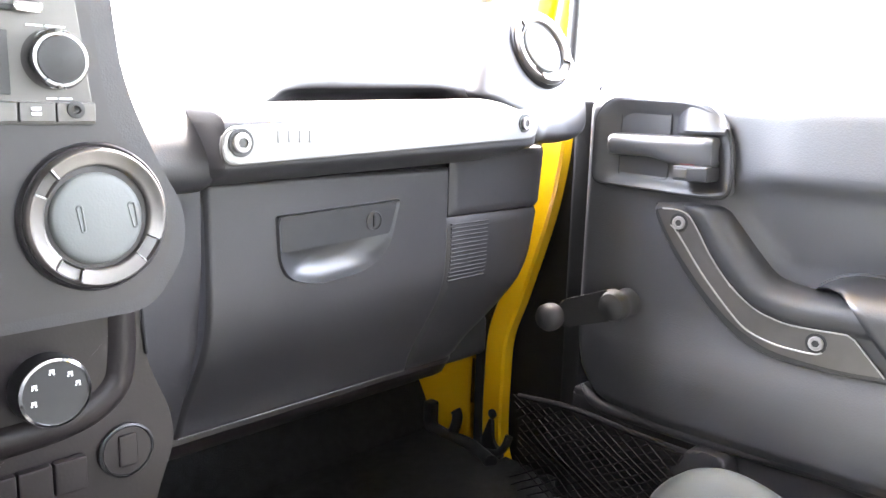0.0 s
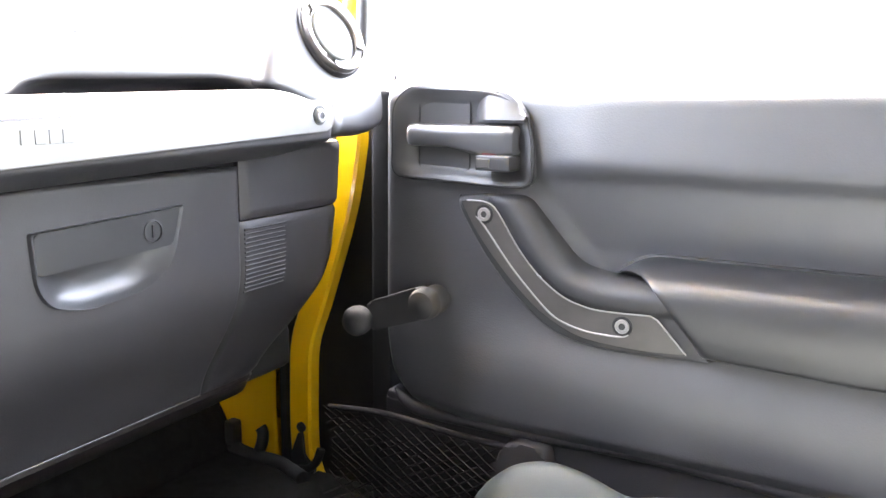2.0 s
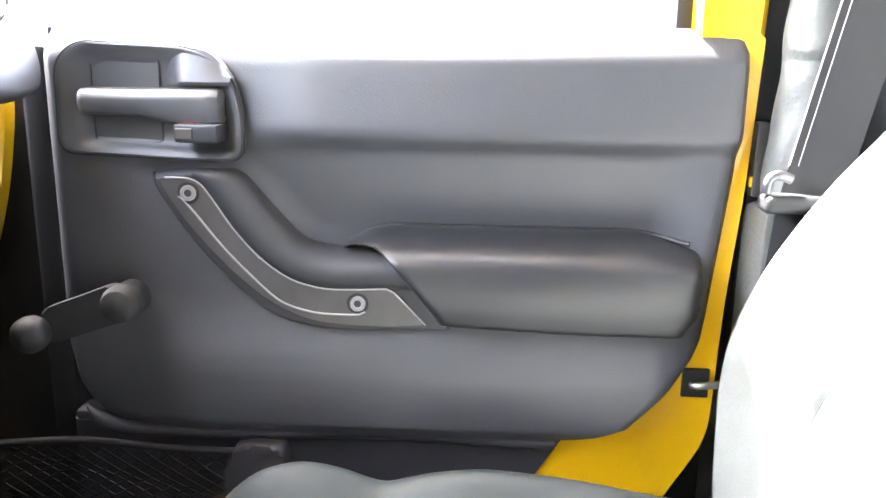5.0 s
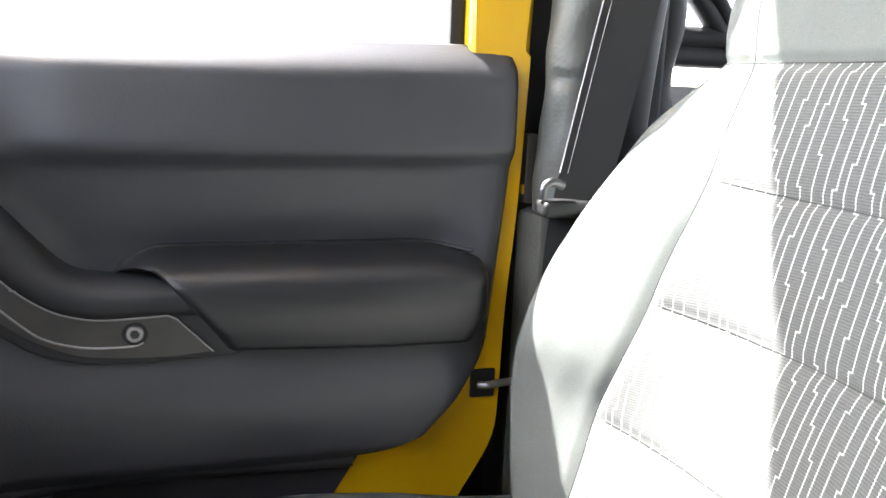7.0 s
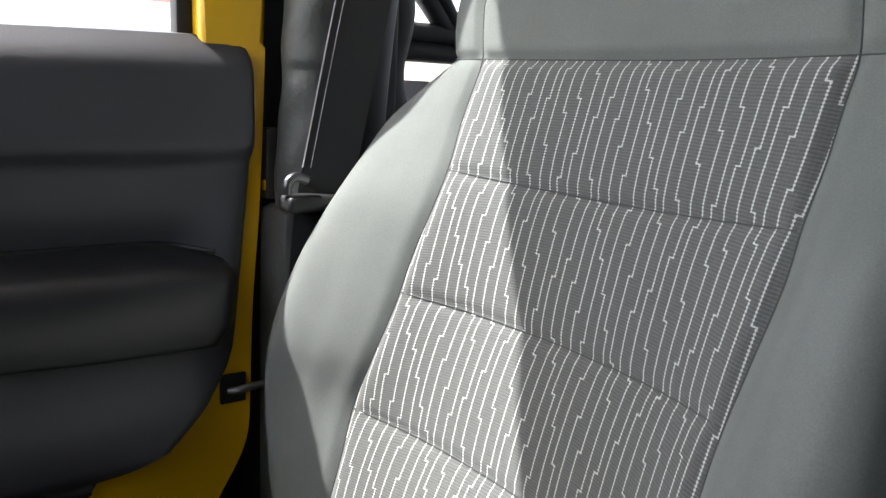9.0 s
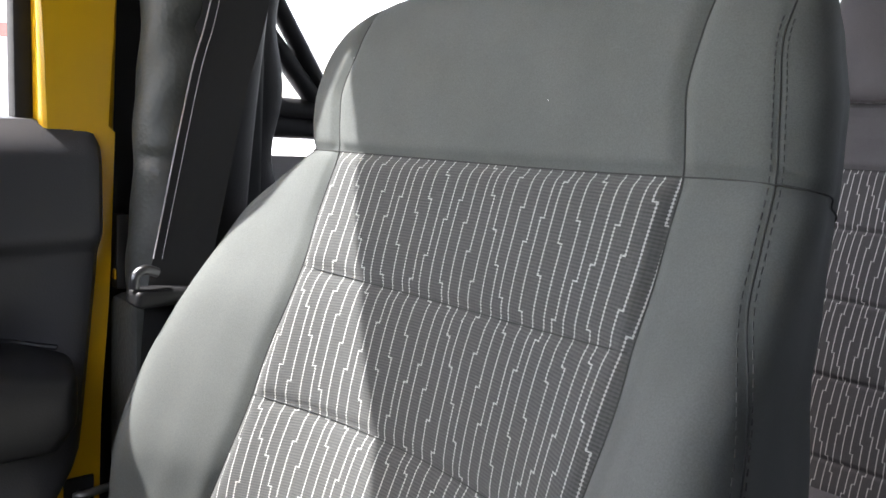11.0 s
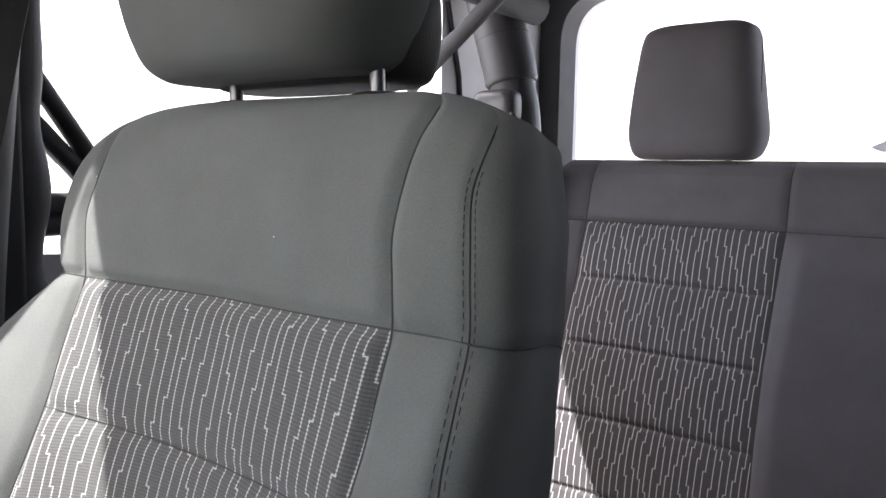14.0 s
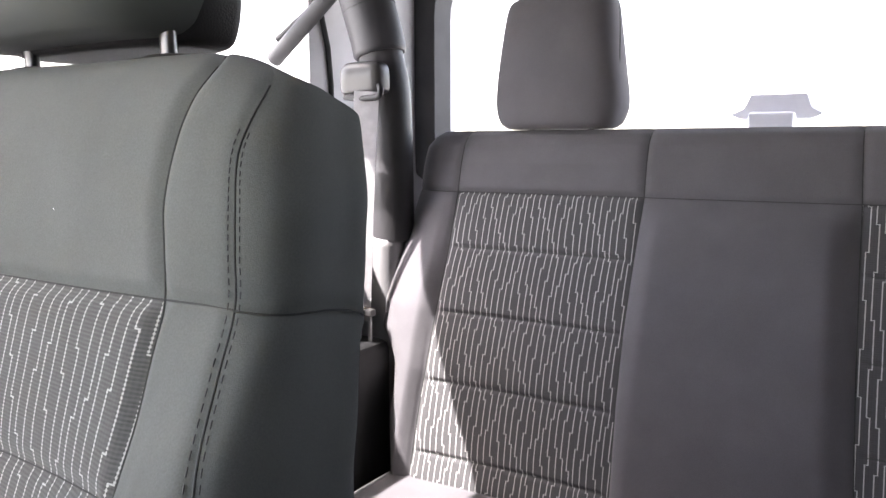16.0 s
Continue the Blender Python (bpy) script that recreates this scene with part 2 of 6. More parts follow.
WEBBING = strap_cloth()
BOWLGREY = grain(wear(material("bowl_plastic", (0.06, 0.06, 0.063), 0.4), (0.054, 0.054, 0.057), (0.066, 0.066, 0.07), 14, rough=(0.34, 0.46)), 300, 0.05)
RINGMETAL = grain(wear(material("ring_metal", (0.15, 0.138, 0.13), 0.36, 0.7), (0.13, 0.12, 0.113), (0.165, 0.153, 0.145), 30, rough=(0.3, 0.42)), 900, 0.04)
WARM = grain(wear(material("warm_plastic", (0.0145, 0.0112, 0.0115), 0.45, spec=0.27), (0.0125, 0.0097, 0.010), (0.0175, 0.0137, 0.014), 12, rough=(0.34, 0.48)), 350, 0.12)
DISC = grain(wear(material("vent_disc", (0.095, 0.10, 0.097), 0.5), (0.088, 0.093, 0.09), (0.105, 0.11, 0.106), 10, rough=(0.45, 0.56)), 500, 0.1)
KNOBRIM = wear(material("knob_rim", (0.34, 0.34, 0.35), 0.25, 1.0), (0.3, 0.3, 0.31), (0.38, 0.38, 0.39), 40, rough=(0.2, 0.32))
PIANO = wear(material("glossy_black", (0.02, 0.02, 0.022), 0.22), (0.018, 0.018, 0.02), (0.024, 0.024, 0.026), 12, rough=(0.18, 0.28))
GRIP = grain(wear(material("grip_vinyl", (0.034, 0.034, 0.036), 0.5), (0.03, 0.03, 0.032), (0.038, 0.038, 0.04), 12, rough=(0.45, 0.58)), 500, 0.15)
CRANK = grain(wear(material("crank_plastic", (0.032, 0.031, 0.033), 0.6, spec=0.4), (0.028, 0.027, 0.029), (0.037, 0.036, 0.038), 14, rough=(0.54, 0.66)), 500, 0.15)
# brake light plastic, lightened in colour to stand in for overexposure
GLAREPALE = wear(material("glare_paled_plastic", (0.6, 0.61, 0.66), 0.5), (0.56, 0.57, 0.62), (0.64, 0.65, 0.70), 12)
GREYWEB = wear(material("grey_webbing", (0.4, 0.39, 0.4), 0.7), (0.36, 0.35, 0.36), (0.44, 0.43, 0.44), 60)
HOUSING = grain(wear(material("housing_trim", (0.3, 0.295, 0.3), 0.7), (0.27, 0.265, 0.27), (0.33, 0.325, 0.33), 9), 420, 0.25, 0.0006)
GUIDE = grain(wear(material("guide_plastic", (0.055, 0.053, 0.053), 0.32), (0.05, 0.048, 0.048), (0.062, 0.06, 0.06), 20, rough=(0.26, 0.38)), 500, 0.06)


# ---- building helpers ----
def thing(name, label, category, place=(0, 0, 0), group="", kind=""):
    ob = new(name)
    ob.location = place
    ob.empty_display_size = 0.05
    return tagged(ob, label, category, group, kind)


def mesh_of(name, bm, mat, smooth=True):
    bmesh.ops.recalc_face_normals(bm, faces=bm.faces)
    me = bpy.data.meshes.new(name)
    bm.to_mesh(me)
    bm.free()
    me.materials.append(mat)
    if smooth:
        me.shade_smooth()
        me.set_sharp_from_angle(angle=radians(38))
    return me


def part(name, bm, mat, parent=None, label="", smooth=True):
    """One mesh object under a thing (or under a part), built in world metres."""
    ob = new(name, mesh_of(name, bm, mat, smooth))
    if smooth and len(ob.data.polygons) < 900:
        ob.modifiers.new("normals", "WEIGHTED_NORMAL").keep_sharp = True
    if parent:
        ob.parent = parent
        up, off = parent, Vector((0, 0, 0))
        while up:
            off += up.location
            up = up.parent
        ob.data.transform(Matrix.Translation(-off))
    if label:
        tagged(ob, label)
    return ob


def structure(name, bm, mat, label, category, smooth=True):
    return tagged(part(name, bm, mat, None, smooth=smooth), label, category, "", "structure")


def sheet(bm, rows, uvs=None, closed=False):
    """A grid of points as quads; uvs the same shape."""
    vs = [[bm.verts.new(p) for p in r] for r in rows]
    layer = bm.loops.layers.uv.verify() if uvs else None
    for i in range(len(vs) - 1):
        n = len(vs[i])
        for j in range(n if closed else n - 1):
            k = (j + 1) % n
            try:
                f = bm.faces.new((vs[i][j], vs[i][k], vs[i + 1][k], vs[i + 1][j]))
            except ValueError:
                continue
            if uvs:
                for l, (a, b) in zip(f.loops, ((i, j), (i, k), (i + 1, k), (i + 1, j))):
                    l[layer].uv = uvs[a][b]
    return vs


def box(bm, lo, hi, bevel=0.0, m=None, segs=2):
    lo, hi = Vector(lo), Vector(hi)
    c, s = (lo + hi) / 2, hi - lo
    made = bmesh.ops.create_cube(bm, size=1.0, matrix=(m or Matrix()) @ Matrix.Translation(c) @ Matrix.Diagonal((*s, 1)))
    if bevel:
        es = {e for v in made["verts"] for e in v.link_edges}
        bmesh.ops.bevel(bm, geom=list(es), offset=bevel, segments=segs, affect="EDGES", profile=0.5)


def smooth_path(pts, n=8):
    """Catmull-Rom through points."""
    pts = [Vector(p) for p in pts]
    out = []
    for i in range(len(pts) - 1):
        a, b, c, d = pts[max(i - 1, 0)], pts[i], pts[i + 1], pts[min(i + 2, len(pts) - 1)]
        for k in range(n):
            t = k / n
            out.append(0.5 * (2 * b + (c - a) * t + (2 * a - 5 * b + 4 * c - d) * t * t + (3 * b - a - 3 * c + d) * t ** 3))
    return out + [pts[-1]]


def tube(bm, pts, radius, segs=14, caps=True):
    pts = [Vector(p) for p in pts]
    rows = []
    side = None
    for i, p in enumerate(pts):
        d = (pts[min(i + 1, len(pts) - 1)] - pts[max(i - 1, 0)]).normalized()
        side = (side - d * side.dot(d)).normalized() if side else d.orthogonal().normalized()
        up = d.cross(side)
        r = radius(i / (len(pts) - 1)) if callable(radius) else radius
        rows.append([p + (side * math.cos(2 * math.pi * k / segs) + up * math.sin(2 * math.pi * k / segs)) * r for k in range(segs)])
    vs = sheet(bm, rows, closed=True)
    if caps:
        bm.faces.new(vs[0][::-1])
        bm.faces.new(vs[-1])


def lathe(bm, profile, m, segs=40):
    """Spins (radius, height) pairs round the z axis of m."""
    rows = [[m @ Vector((r * math.cos(2 * math.pi * k / segs), r * math.sin(2 * math.pi * k / segs), h)) for k in range(segs)] for r, h in profile]
    vs = sheet(bm, rows, closed=True)
    if profile[0][0] > 1e-5:
        bm.faces.new(vs[0][::-1])
    if profile[-1][0] > 1e-5:
        bm.faces.new(vs[-1])


def prism(bm, outline, m, depth, bevel=0.0, segs=2):
    """An outline of (a, b) pairs in the plane of m, extruded by depth along m's z."""
    lowv = [bm.verts.new(m @ Vector((a, b, 0))) for a, b in outline]
    topv = [bm.verts.new(m @ Vector((a, b, depth))) for a, b in outline]
    n = len(outline)
    bm.faces.new(lowv[::-1])
    top = bm.faces.new(topv)
    for i in range(n):
        bm.faces.new((lowv[i], lowv[(i + 1) % n], topv[(i + 1) % n], topv[i]))
    if bevel:
        bmesh.ops.bevel(bm, geom=list(top.edges), offset=bevel, segments=segs, affect="EDGES", profile=0.5)


def frame_of(origin, normal, up=(0, 0, 1)):
    """A plane's matrix: z along the normal, y as near to up as may be."""
    z = Vector(normal).normalized()
    x = Vector(up).cross(z).normalized()
    y = z.cross(x)
    return Matrix.Translation(origin) @ Matrix((x, y, z)).transposed().to_4x4()


def round_outline(pts, radius, n=5):
    """A polygon with its corners rounded."""
    out = []
    k = len(pts)
    for i in range(k):
        p, a, b = Vector(pts[i]), Vector(pts[i - 1]), Vector(pts[(i + 1) % k])
        r = radius[i] if isinstance(radius, (list, tuple)) else radius
        r = min(r, (a - p).length * 0.49, (b - p).length * 0.49)
        s, e = p + (a - p).normalized() * r, p + (b - p).normalized() * r
        for j in range(n + 1):
            t = j / n
            out.append(tuple((1 - t) ** 2 * s + 2 * t * (1 - t) * p + t * t * e))
    return out


def lerp(x, xs, ys):
    return float(np.interp(x, xs, ys))


def curve(x, xs, ys):
    """A smooth line through the points (xs, ys), at x."""
    n = len(xs) - 1
    x = min(max(x, xs[0]), xs[n])
    i = min(max(sum(1 for v in xs if v <= x) - 1, 0), n - 1)
    rise = lambda j: (ys[min(j + 1, n)] - ys[max(j - 1, 0)]) / (xs[min(j + 1, n)] - xs[max(j - 1, 0)])
    h = xs[i + 1] - xs[i]
    t = (x - xs[i]) / h
    return (2 * t ** 3 - 3 * t * t + 1) * ys[i] + (t ** 3 - 2 * t * t + t) * h * rise(i) + (3 * t * t - 2 * t ** 3) * ys[i + 1] + (t ** 3 - t * t) * h * rise(i + 1)


def step(x, a, b):
    t = min(max((x - a) / (b - a), 0.0), 1.0)
    return t * t * (3 - 2 * t)


# ---- the car's shell ----
def wall_with_hole(bm, plane, at, thick, lo, hi, hlo, hhi, radius=0.05):
    """A wall in plane 'x' or 'y' from lo to hi, with a rounded opening hlo to hhi."""
    outer = [(lo[0], lo[1]), (hi[0], lo[1]), (hi[0], hi[1]), (lo[0], hi[1])]
    inner = round_outline([(hlo[0], hlo[1]), (hhi[0], hlo[1]), (hhi[0], hhi[1]), (hlo[0], hhi[1])], radius, 6)
    n = len(inner)

    def put(a, b, d):
        return Vector((at + d, a, b)) if plane == "x" else Vector((a, at + d, b))

    def far(p):
        c = Vector(((hlo[0] + hhi[0]) / 2, (hlo[1] + hhi[1]) / 2))
        v = Vector(p) - c
        k = min((hi[0] - c.x) / v.x if v.x > 1e-6 else 1e9, (lo[0] - c.x) / v.x if v.x < -1e-6 else 1e9,
                (hi[1] - c.y) / v.y if v.y > 1e-6 else 1e9, (lo[1] - c.y) / v.y if v.y < -1e-6 else 1e9)
        return c + v * k
    edge = [far(p) for p in inner]
    for q in outer:
        i = min(range(n), key=lambda j: (edge[j] - Vector(q)).length)
        edge[i] = Vector(q)
    rows = [[put(*p, 0) for p in edge], [put(*p, 0) for p in inner], [put(*p, thick) for p in inner], [put(*p, thick) for p in edge]]
    rows.append(rows[0])
    sheet(bm, rows, closed=True)


bm = bmesh.new()
box(bm, (-0.80, -1.62, -0.04), (0.80, 1.30, 0.0))
structure("floor", bm, CARPET, "black carpeted car floor", "floor", False)
bm = bmesh.new()
sheet(bm, [[(-0.8, 0.95, 0.0), (0.8, 0.95, 0.0)], [(-0.8, 1.10, 0.25), (0.8, 1.10, 0.25)], [(-0.8, 1.12, 0.70), (0.8, 1.12, 0.70)], [(-0.8, 1.16, 0.70), (0.8, 1.16, 0.70)], [(-0.8, 1.16, 0.0), (0.8, 1.16, 0.0)]])
sheet(bm, [[(0.0, 0.50, 0.056), (0.705, 0.50, 0.056)], [(0.0, 1.11, 0.056), (0.705, 1.11, 0.056)]])
structure("wall_front", bm, CARPET, "black carpeted firewall under the dashboard", "firewall", False)
bm = bmesh.new()
box(bm, (-0.17, -0.55, 0.0), (0.0, 1.0, 0.17), 0.04)
structure("floor_tunnel", bm, CARPET, "carpeted transmission tunnel between the seats", "floor tunnel")

bm = bmesh.new()
box(bm, (-0.84, -0.20, 1.305), (0.65, 0.66, 1.34))
box(bm, (-0.84, -1.70, 1.305), (0.84, -0.20, 1.34))
structure("ceiling", bm, LINER, "grey inner side of the hard top", "ceiling", False)
bm = bmesh.new()
wall_with_hole(bm, "y", -1.62, -0.05, (-0.85, -0.02), (0.85, 1.305), (-0.745, 0.70), (0.745, 1.185), 0.11)
structure("wall_rear", bm, HARDTOP, "rear wall of the hard top with its large window", "rear wall", False)
# out of view: left side closed and dark to keep light off door and seat
bm = bmesh.new()
box(bm, (-0.77, -1.62, -0.02), (-0.72, 1.16, 1.305))
structure("wall_left", bm, PAD, "unseen windowless dark side wall added to block light from the left", "side wall", False)
bm = bmesh.new()
wall_with_hole(bm, "x", 0.80, 0.03, (-1.62, -0.02), (-0.20, 1.305), (-1.20, 0.66), (-0.34, 1.165), 0.06)
structure("wall_right", bm, HARDTOP, "pale grey rear side of the car with its quarter window", "side wall", False)

bm = bmesh.new()
tube(bm, [(0.797, -1.212, 1.12), (0.797, -1.238, 1.028), (0.797, -1.254, 0.974), (0.797, -1.262, 0.90), (0.797, -1.264, 0.62)], 0.006, 10)
structure("window_quarter_seal", bm, RUBBER, "black rubber seal beside the quarter window", "window seal")

# rear window surround in black rubber
bm = bmesh.new()
inner = round_outline([(-0.745, 0.70), (0.745, 0.70), (0.745, 1.185), (-0.745, 1.185)], 0.11, 8)
rows = [[Vector((x * k, -1.60 + d, 0.9425 + (z - 0.9425) * kk)) for x, z in inner] for k, kk, d in ((1.11, 1.11, -0.015), (1.11, 1.11, 0.02), (1.03, 1.05, 0.028), (1.0, 1.0, 0.02), (0.99, 0.985, -0.04))]
sheet(bm, rows, closed=True)
structure("window_rear_trim", bm, PAD, "black moulded surround of the rear window", "window trim")

# windscreen frame
bm = bmesh.new()
for sx in (-1, 1):
    tube(bm, [(sx * 0.77, 0.845, 0.70), (sx * 0.715, 0.66, 1.30)], 0.022, 10)
# header, out of view, made deeper than the car's to limit the sun
box(bm, (-0.74, 0.62, 1.11), (0.74, 0.70, 1.34), 0.02)
structure("windscreen_frame", bm, YELLOW, "yellow painted windscreen frame, its unseen header deepened to limit sunlight", "windscreen frame")

# yellow body beside the footwell: door flange, seal and kick panel
def ribbon(bm, path, wide, thick):
    """A flat band along (y, z) points: wide across the path in the y-z plane, thick along x."""
    n = len(path)
    rows = []
    for i, (x, y, z) in enumerate(path):
        a, b = path[max(i - 1, 0)], path[min(i + 1, n - 1)]
        d = Vector((0, b[1] - a[1], b[2] - a[2])).normalized()
        s = Vector((0, d.z, -d.y))
        c = Vector((x, y, z))
        w = wide(i / (n - 1)) if callable(wide) else wide
        rows.append([c - s * w / 2, c - s * (w / 2 - 0.004) + Vector((-0.004, 0, 0)), c + s * (w / 2 - 0.004) + Vector((-0.004, 0, 0)), c + s * w / 2, c + s * w / 2 + Vector((thick, 0, 0)), c - s * w / 2 + Vector((thick, 0, 0))])
    sheet(bm, rows, closed=True)


FLANGE = [tuple(p) for p in smooth_path([(0.70, 0.735, 0.64), (0.70, 0.734, 0.60), (0.70, 0.745, 0.53), (0.70, 0.761, 0.467), (0.70, 0.80, 0.35), (0.70, 0.827, 0.275), (0.70, 0.833, 0.20), (0.70, 0.832, 0.08), (0.70, 0.81, 0.02), (0.70, 0.77, -0.02)], 6)]
bm = bmesh.new()
ribbon(bm, FLANGE, 0.043, 0.02)
structure("body_flange", bm, YELLOW, "yellow painted body flange round the door opening", "body panel")
bm = bmesh.new()
ribbon(bm, [(0.71, y + 0.045, z) for _, y, z in FLANGE], 0.03, 0.03)
structure("door_seal", bm, RUBBER, "black rubber door seal along the flange", "door seal")
bm = bmesh.new()
box(bm, (0.715, 0.875, 0.0), (0.76, 1.2, 0.7), 0.006)
box(bm, (0.706, 0.875, 0.05), (0.72, 0.90, 0.40), 0.006)
structure("kick_panel", bm, YELLOW, "bare yellow kick panel in the footwell", "body panel")
bm = bmesh.new()
tube(bm, [(0.775, 0.81, 0.66), (0.775, 0.775, 0.80), (0.75, 0.675, 1.30)], 0.022, 10)
structure("windscreen_pillar", bm, YELLOW, "yellow painted windscreen pillar", "pillar")
bm = bmesh.new()
box(bm, (0.664, 0.640, -0.02), (0.72, 0.674, 0.668), 0.008)
tube(bm, [(0.712, 0.718, 0.64), (0.712, 0.714, 0.80), (0.705, 0.690, 1.31)], 0.010, 10)
structure("door_front_trim", bm, BLACK, "black trim between dashboard and door", "trim")
bm = bmesh.new()
box(bm, (0.74, -0.20, -0.05), (0.80, 1.16, 0.66))
box(bm, (0.66, -0.20, -0.05), (0.80, 1.16, 0.02))
structure("door_sill", bm, BLACK, "dark outer skin and sill beneath the door", "sill", False)

# ---- ground outside ----
bm = bmesh.new()
box(bm, (-400, -400, -0.80), (400, 400, -0.70))
structure("ground", bm, GROUND, "pale sunlit concrete ground outside the car", "ground", False)


# ---- passenger door ----
DOORY = ([0.234, 0.239, 0.254, 0.297, 0.336, 0.357, 0.384, 0.438, 0.491, 0.543, 0.595, 0.684], [0.075, 0.024, -0.014, -0.053, -0.079, -0.087, -0.091, -0.096, -0.101, -0.106, -0.109, -0.111])
door = thing("passenger_door", "closed yellow car door with dark grey moulded vinyl panel", "car door", (0.65, 0.25, 0.10))


def door_x(y, z):
    x = 0.641
    bulge = step(y, 0.432, 0.335)
    x -= (0.012 - 0.10 * max(0.0, z - 0.59)) * step(z, 0.560, 0.584) * bulge
    x += 0.030 * step(z, 0.648, 0.700) ** 1.2
    yf = 0.380 + (z - 0.462) * 0.75
    rec = step(z, 0.385, 0.41) * step(y, yf + 0.014, yf - 0.045) * step(y, -0.088, -0.020)
    x += (0.005 * step(z, 0.582, 0.550) + min(0.028, 0.30 * max(0.0, 0.570 - z))) * rec
    low = step(z, 0.40, 0.30)
    x -= 0.020 * low * step(y, 0.63, 0.47) * step(y, -0.12, -0.03)
    x += 0.07 * max(0.0, 0.335 - z)
    x += 0.008 * step(z, 0.250, 0.232)
    x += 0.02 * step(y, 0.625, 0.645)
    return x


def door_panel():
    bm = bmesh.new()
    zs = list(np.linspace(0.234, 0.262, 8)) + list(np.linspace(0.27, 0.64, 66)) + list(np.linspace(0.645, 0.686, 12))
    rows = []
    for z in zs:
        y0 = lerp(z, *DOORY)
        low = min(1.0, max(0.0, (0.318 - z) / 0.084))
        y1 = 0.638 - 0.075 * (1 - math.sqrt(1 - low * low))
        ys = [y0 + (y1 - y0) * (k / 110) for k in range(111)]
        r = [(door_x(y, z) + 0.012 * (1 - step(y - y0, 0.0, 0.012)) ** 2 + 0.012 * (1 - step(y1 - y, 0.0, 0.014)) ** 2 * step(z, 0.33, 0.29), y, z + 0.008 * step(z, 0.63, 0.686) * step(y, 0.30, -0.08)) for y in ys]
        rows.append([(0.672, y0, z)] + r + [(0.672, y1 + 0.002, z)])
    rows.insert(0, [(0.672, p[1], 0.2335) for p in rows[0]])
    rows.append([(0.680, p[1], p[2] + 0.002) for p in rows[-1]])
    sheet(bm, rows)
    part("panel", bm, DOOR, door, "dark grey grained vinyl door panel")


door_panel()
DP = lambda x: frame_of((x, 0, 0), (-1, 0, 0))
dyz = lambda pts: [(-y, z) for y, z in pts]

# painted inner skin of the door, with its window frame
bm = bmesh.new()
skin = round_outline([(0.62, 0.03), (0.62, 0.20), (0.12, 0.235), (0.03, 0.28), (-0.03, 0.36), (-0.072, 0.43), (-0.085, 0.69), (-0.126, 0.69), (-0.123, 0.60), (-0.120, 0.51), (-0.111, 0.40), (-0.109, 0.30), (-0.107, 0.235), (-0.04, 0.12), (0.02, 0.05), (0.06, 0.03)], [0.01, 0.01, 0.01, 0.01, 0.01, 0.01, 0.005, 0.005, 0.05, 0.05, 0.05, 0.04, 0.03, 0.04, 0.02, 0.02], 4)
prism(bm, dyz(skin)[::-1], DP(0.70), 0.046, 0.004)
part("inner_skin", bm, YELLOW, door, "glossy yellow painted inner skin")
bm = bmesh.new()
prism(bm, [(-y, z) for y, z in [(-0.054, 0.66), (-0.126, 0.66), (-0.134, 0.95), (-0.12, 1.32), (-0.03, 1.32), (-0.052, 0.95)]][::-1], DP(0.70), 0.0452, 0.008, 3)
part("window_frame", bm, YELLOW, door, "yellow painted rear window frame")
bm = bmesh.new()
box(bm, (0.665, -0.06, 1.315), (0.70, 0.66, 1.35), 0.008)
part("window_frame", bm, YELLOW, door)
bm = bmesh.new()
box(bm, (0.672, -0.055, 0.66), (0.695, -0.036, 1.315), 0.005)
part("glass_channel", bm, RUBBER, door, "black rubber window channel")
bm = bmesh.new()
box(bm, (0.676, -0.04, 0.655), (0.69, 0.62, 0.678), 0.004)
part("window_strip", bm, RUBBER, door)

# armrest
def armrest():
    bm = bmesh.new()
    sec = [(0.690, 0.474, 0.333), (0.667, 0.4755, 0.322), (0.648, 0.472, 0.303), (0.630, 0.467, 0.288), (0.613, 0.460, 0.275), (0.602, 0.452, 0.265), (0.5975, 0.442, 0.2555), (0.597, 0.425, 0.241), (0.600, 0.405, 0.225), (0.605, 0.388, 0.212), (0.610, 0.378, 0.206), (0.625, 0.3755, 0.205), (0.66, 0.377, 0.205)]
    sec = [tuple(p) for p in smooth_path(sec, 4)]
    n = 60
    rows = []
    for k in range(n + 1):
        a = k / n
        r = []
        for x, z, yf in sec:
            yr = -0.079 + 0.012 * step(z, 0.40, 0.38) + 0.004 * step(z, 0.46, 0.478)
            y = yf + (yr - yf) * a
            back = 1 - math.sqrt(max(0.0, 1 - min(1.0, max(0.0, (0.020 - (y - yr)) / 0.020)) ** 2))
            fore = 1 - math.sqrt(max(0.0, 1 - min(1.0, max(0.0, (0.012 - (yf - y)) / 0.012)) ** 2))
            zz = z - 0.006 * step(z, 0.41, 0.38) * min(1.0, max(0.0, (0.2 - y) / 0.15)) - 0.010 * step(y, 0.0, -0.075) * step(z, 0.43, 0.475) - 0.030 * (max(0.0, y - 0.262) / 0.06) ** 2 * step(z, 0.42, 0.47)
            fore *= step(x, 0.645, 0.600)
            x2 = x + (0.66 - x) * 0.75 * back + (0.665 - x) * 0.22 * fore
            r.append((x2, y, zz))
        rows.append(r)
    rows.append([(0.68, p[1], p[2]) for p in rows[-1]])
    rows.insert(0, [(0.68, p[1], p[2]) for p in rows[0]])
    sheet(bm, rows)
    arm = part("armrest", bm, SOFT, door, "padded dark grey armrest")
    bm = bmesh.new()
    tube(bm, [(door_x(y, 0.476) - 0.0008, y, 0.4758 - 0.009 * step(y, 0.0, -0.075) - 0.030 * (max(0.0, y - 0.262) / 0.06) ** 2) for y in np.linspace(0.312, -0.066, 50)], 0.0028, 8)
    part("gap_line", bm, BLACK, arm)


armrest()

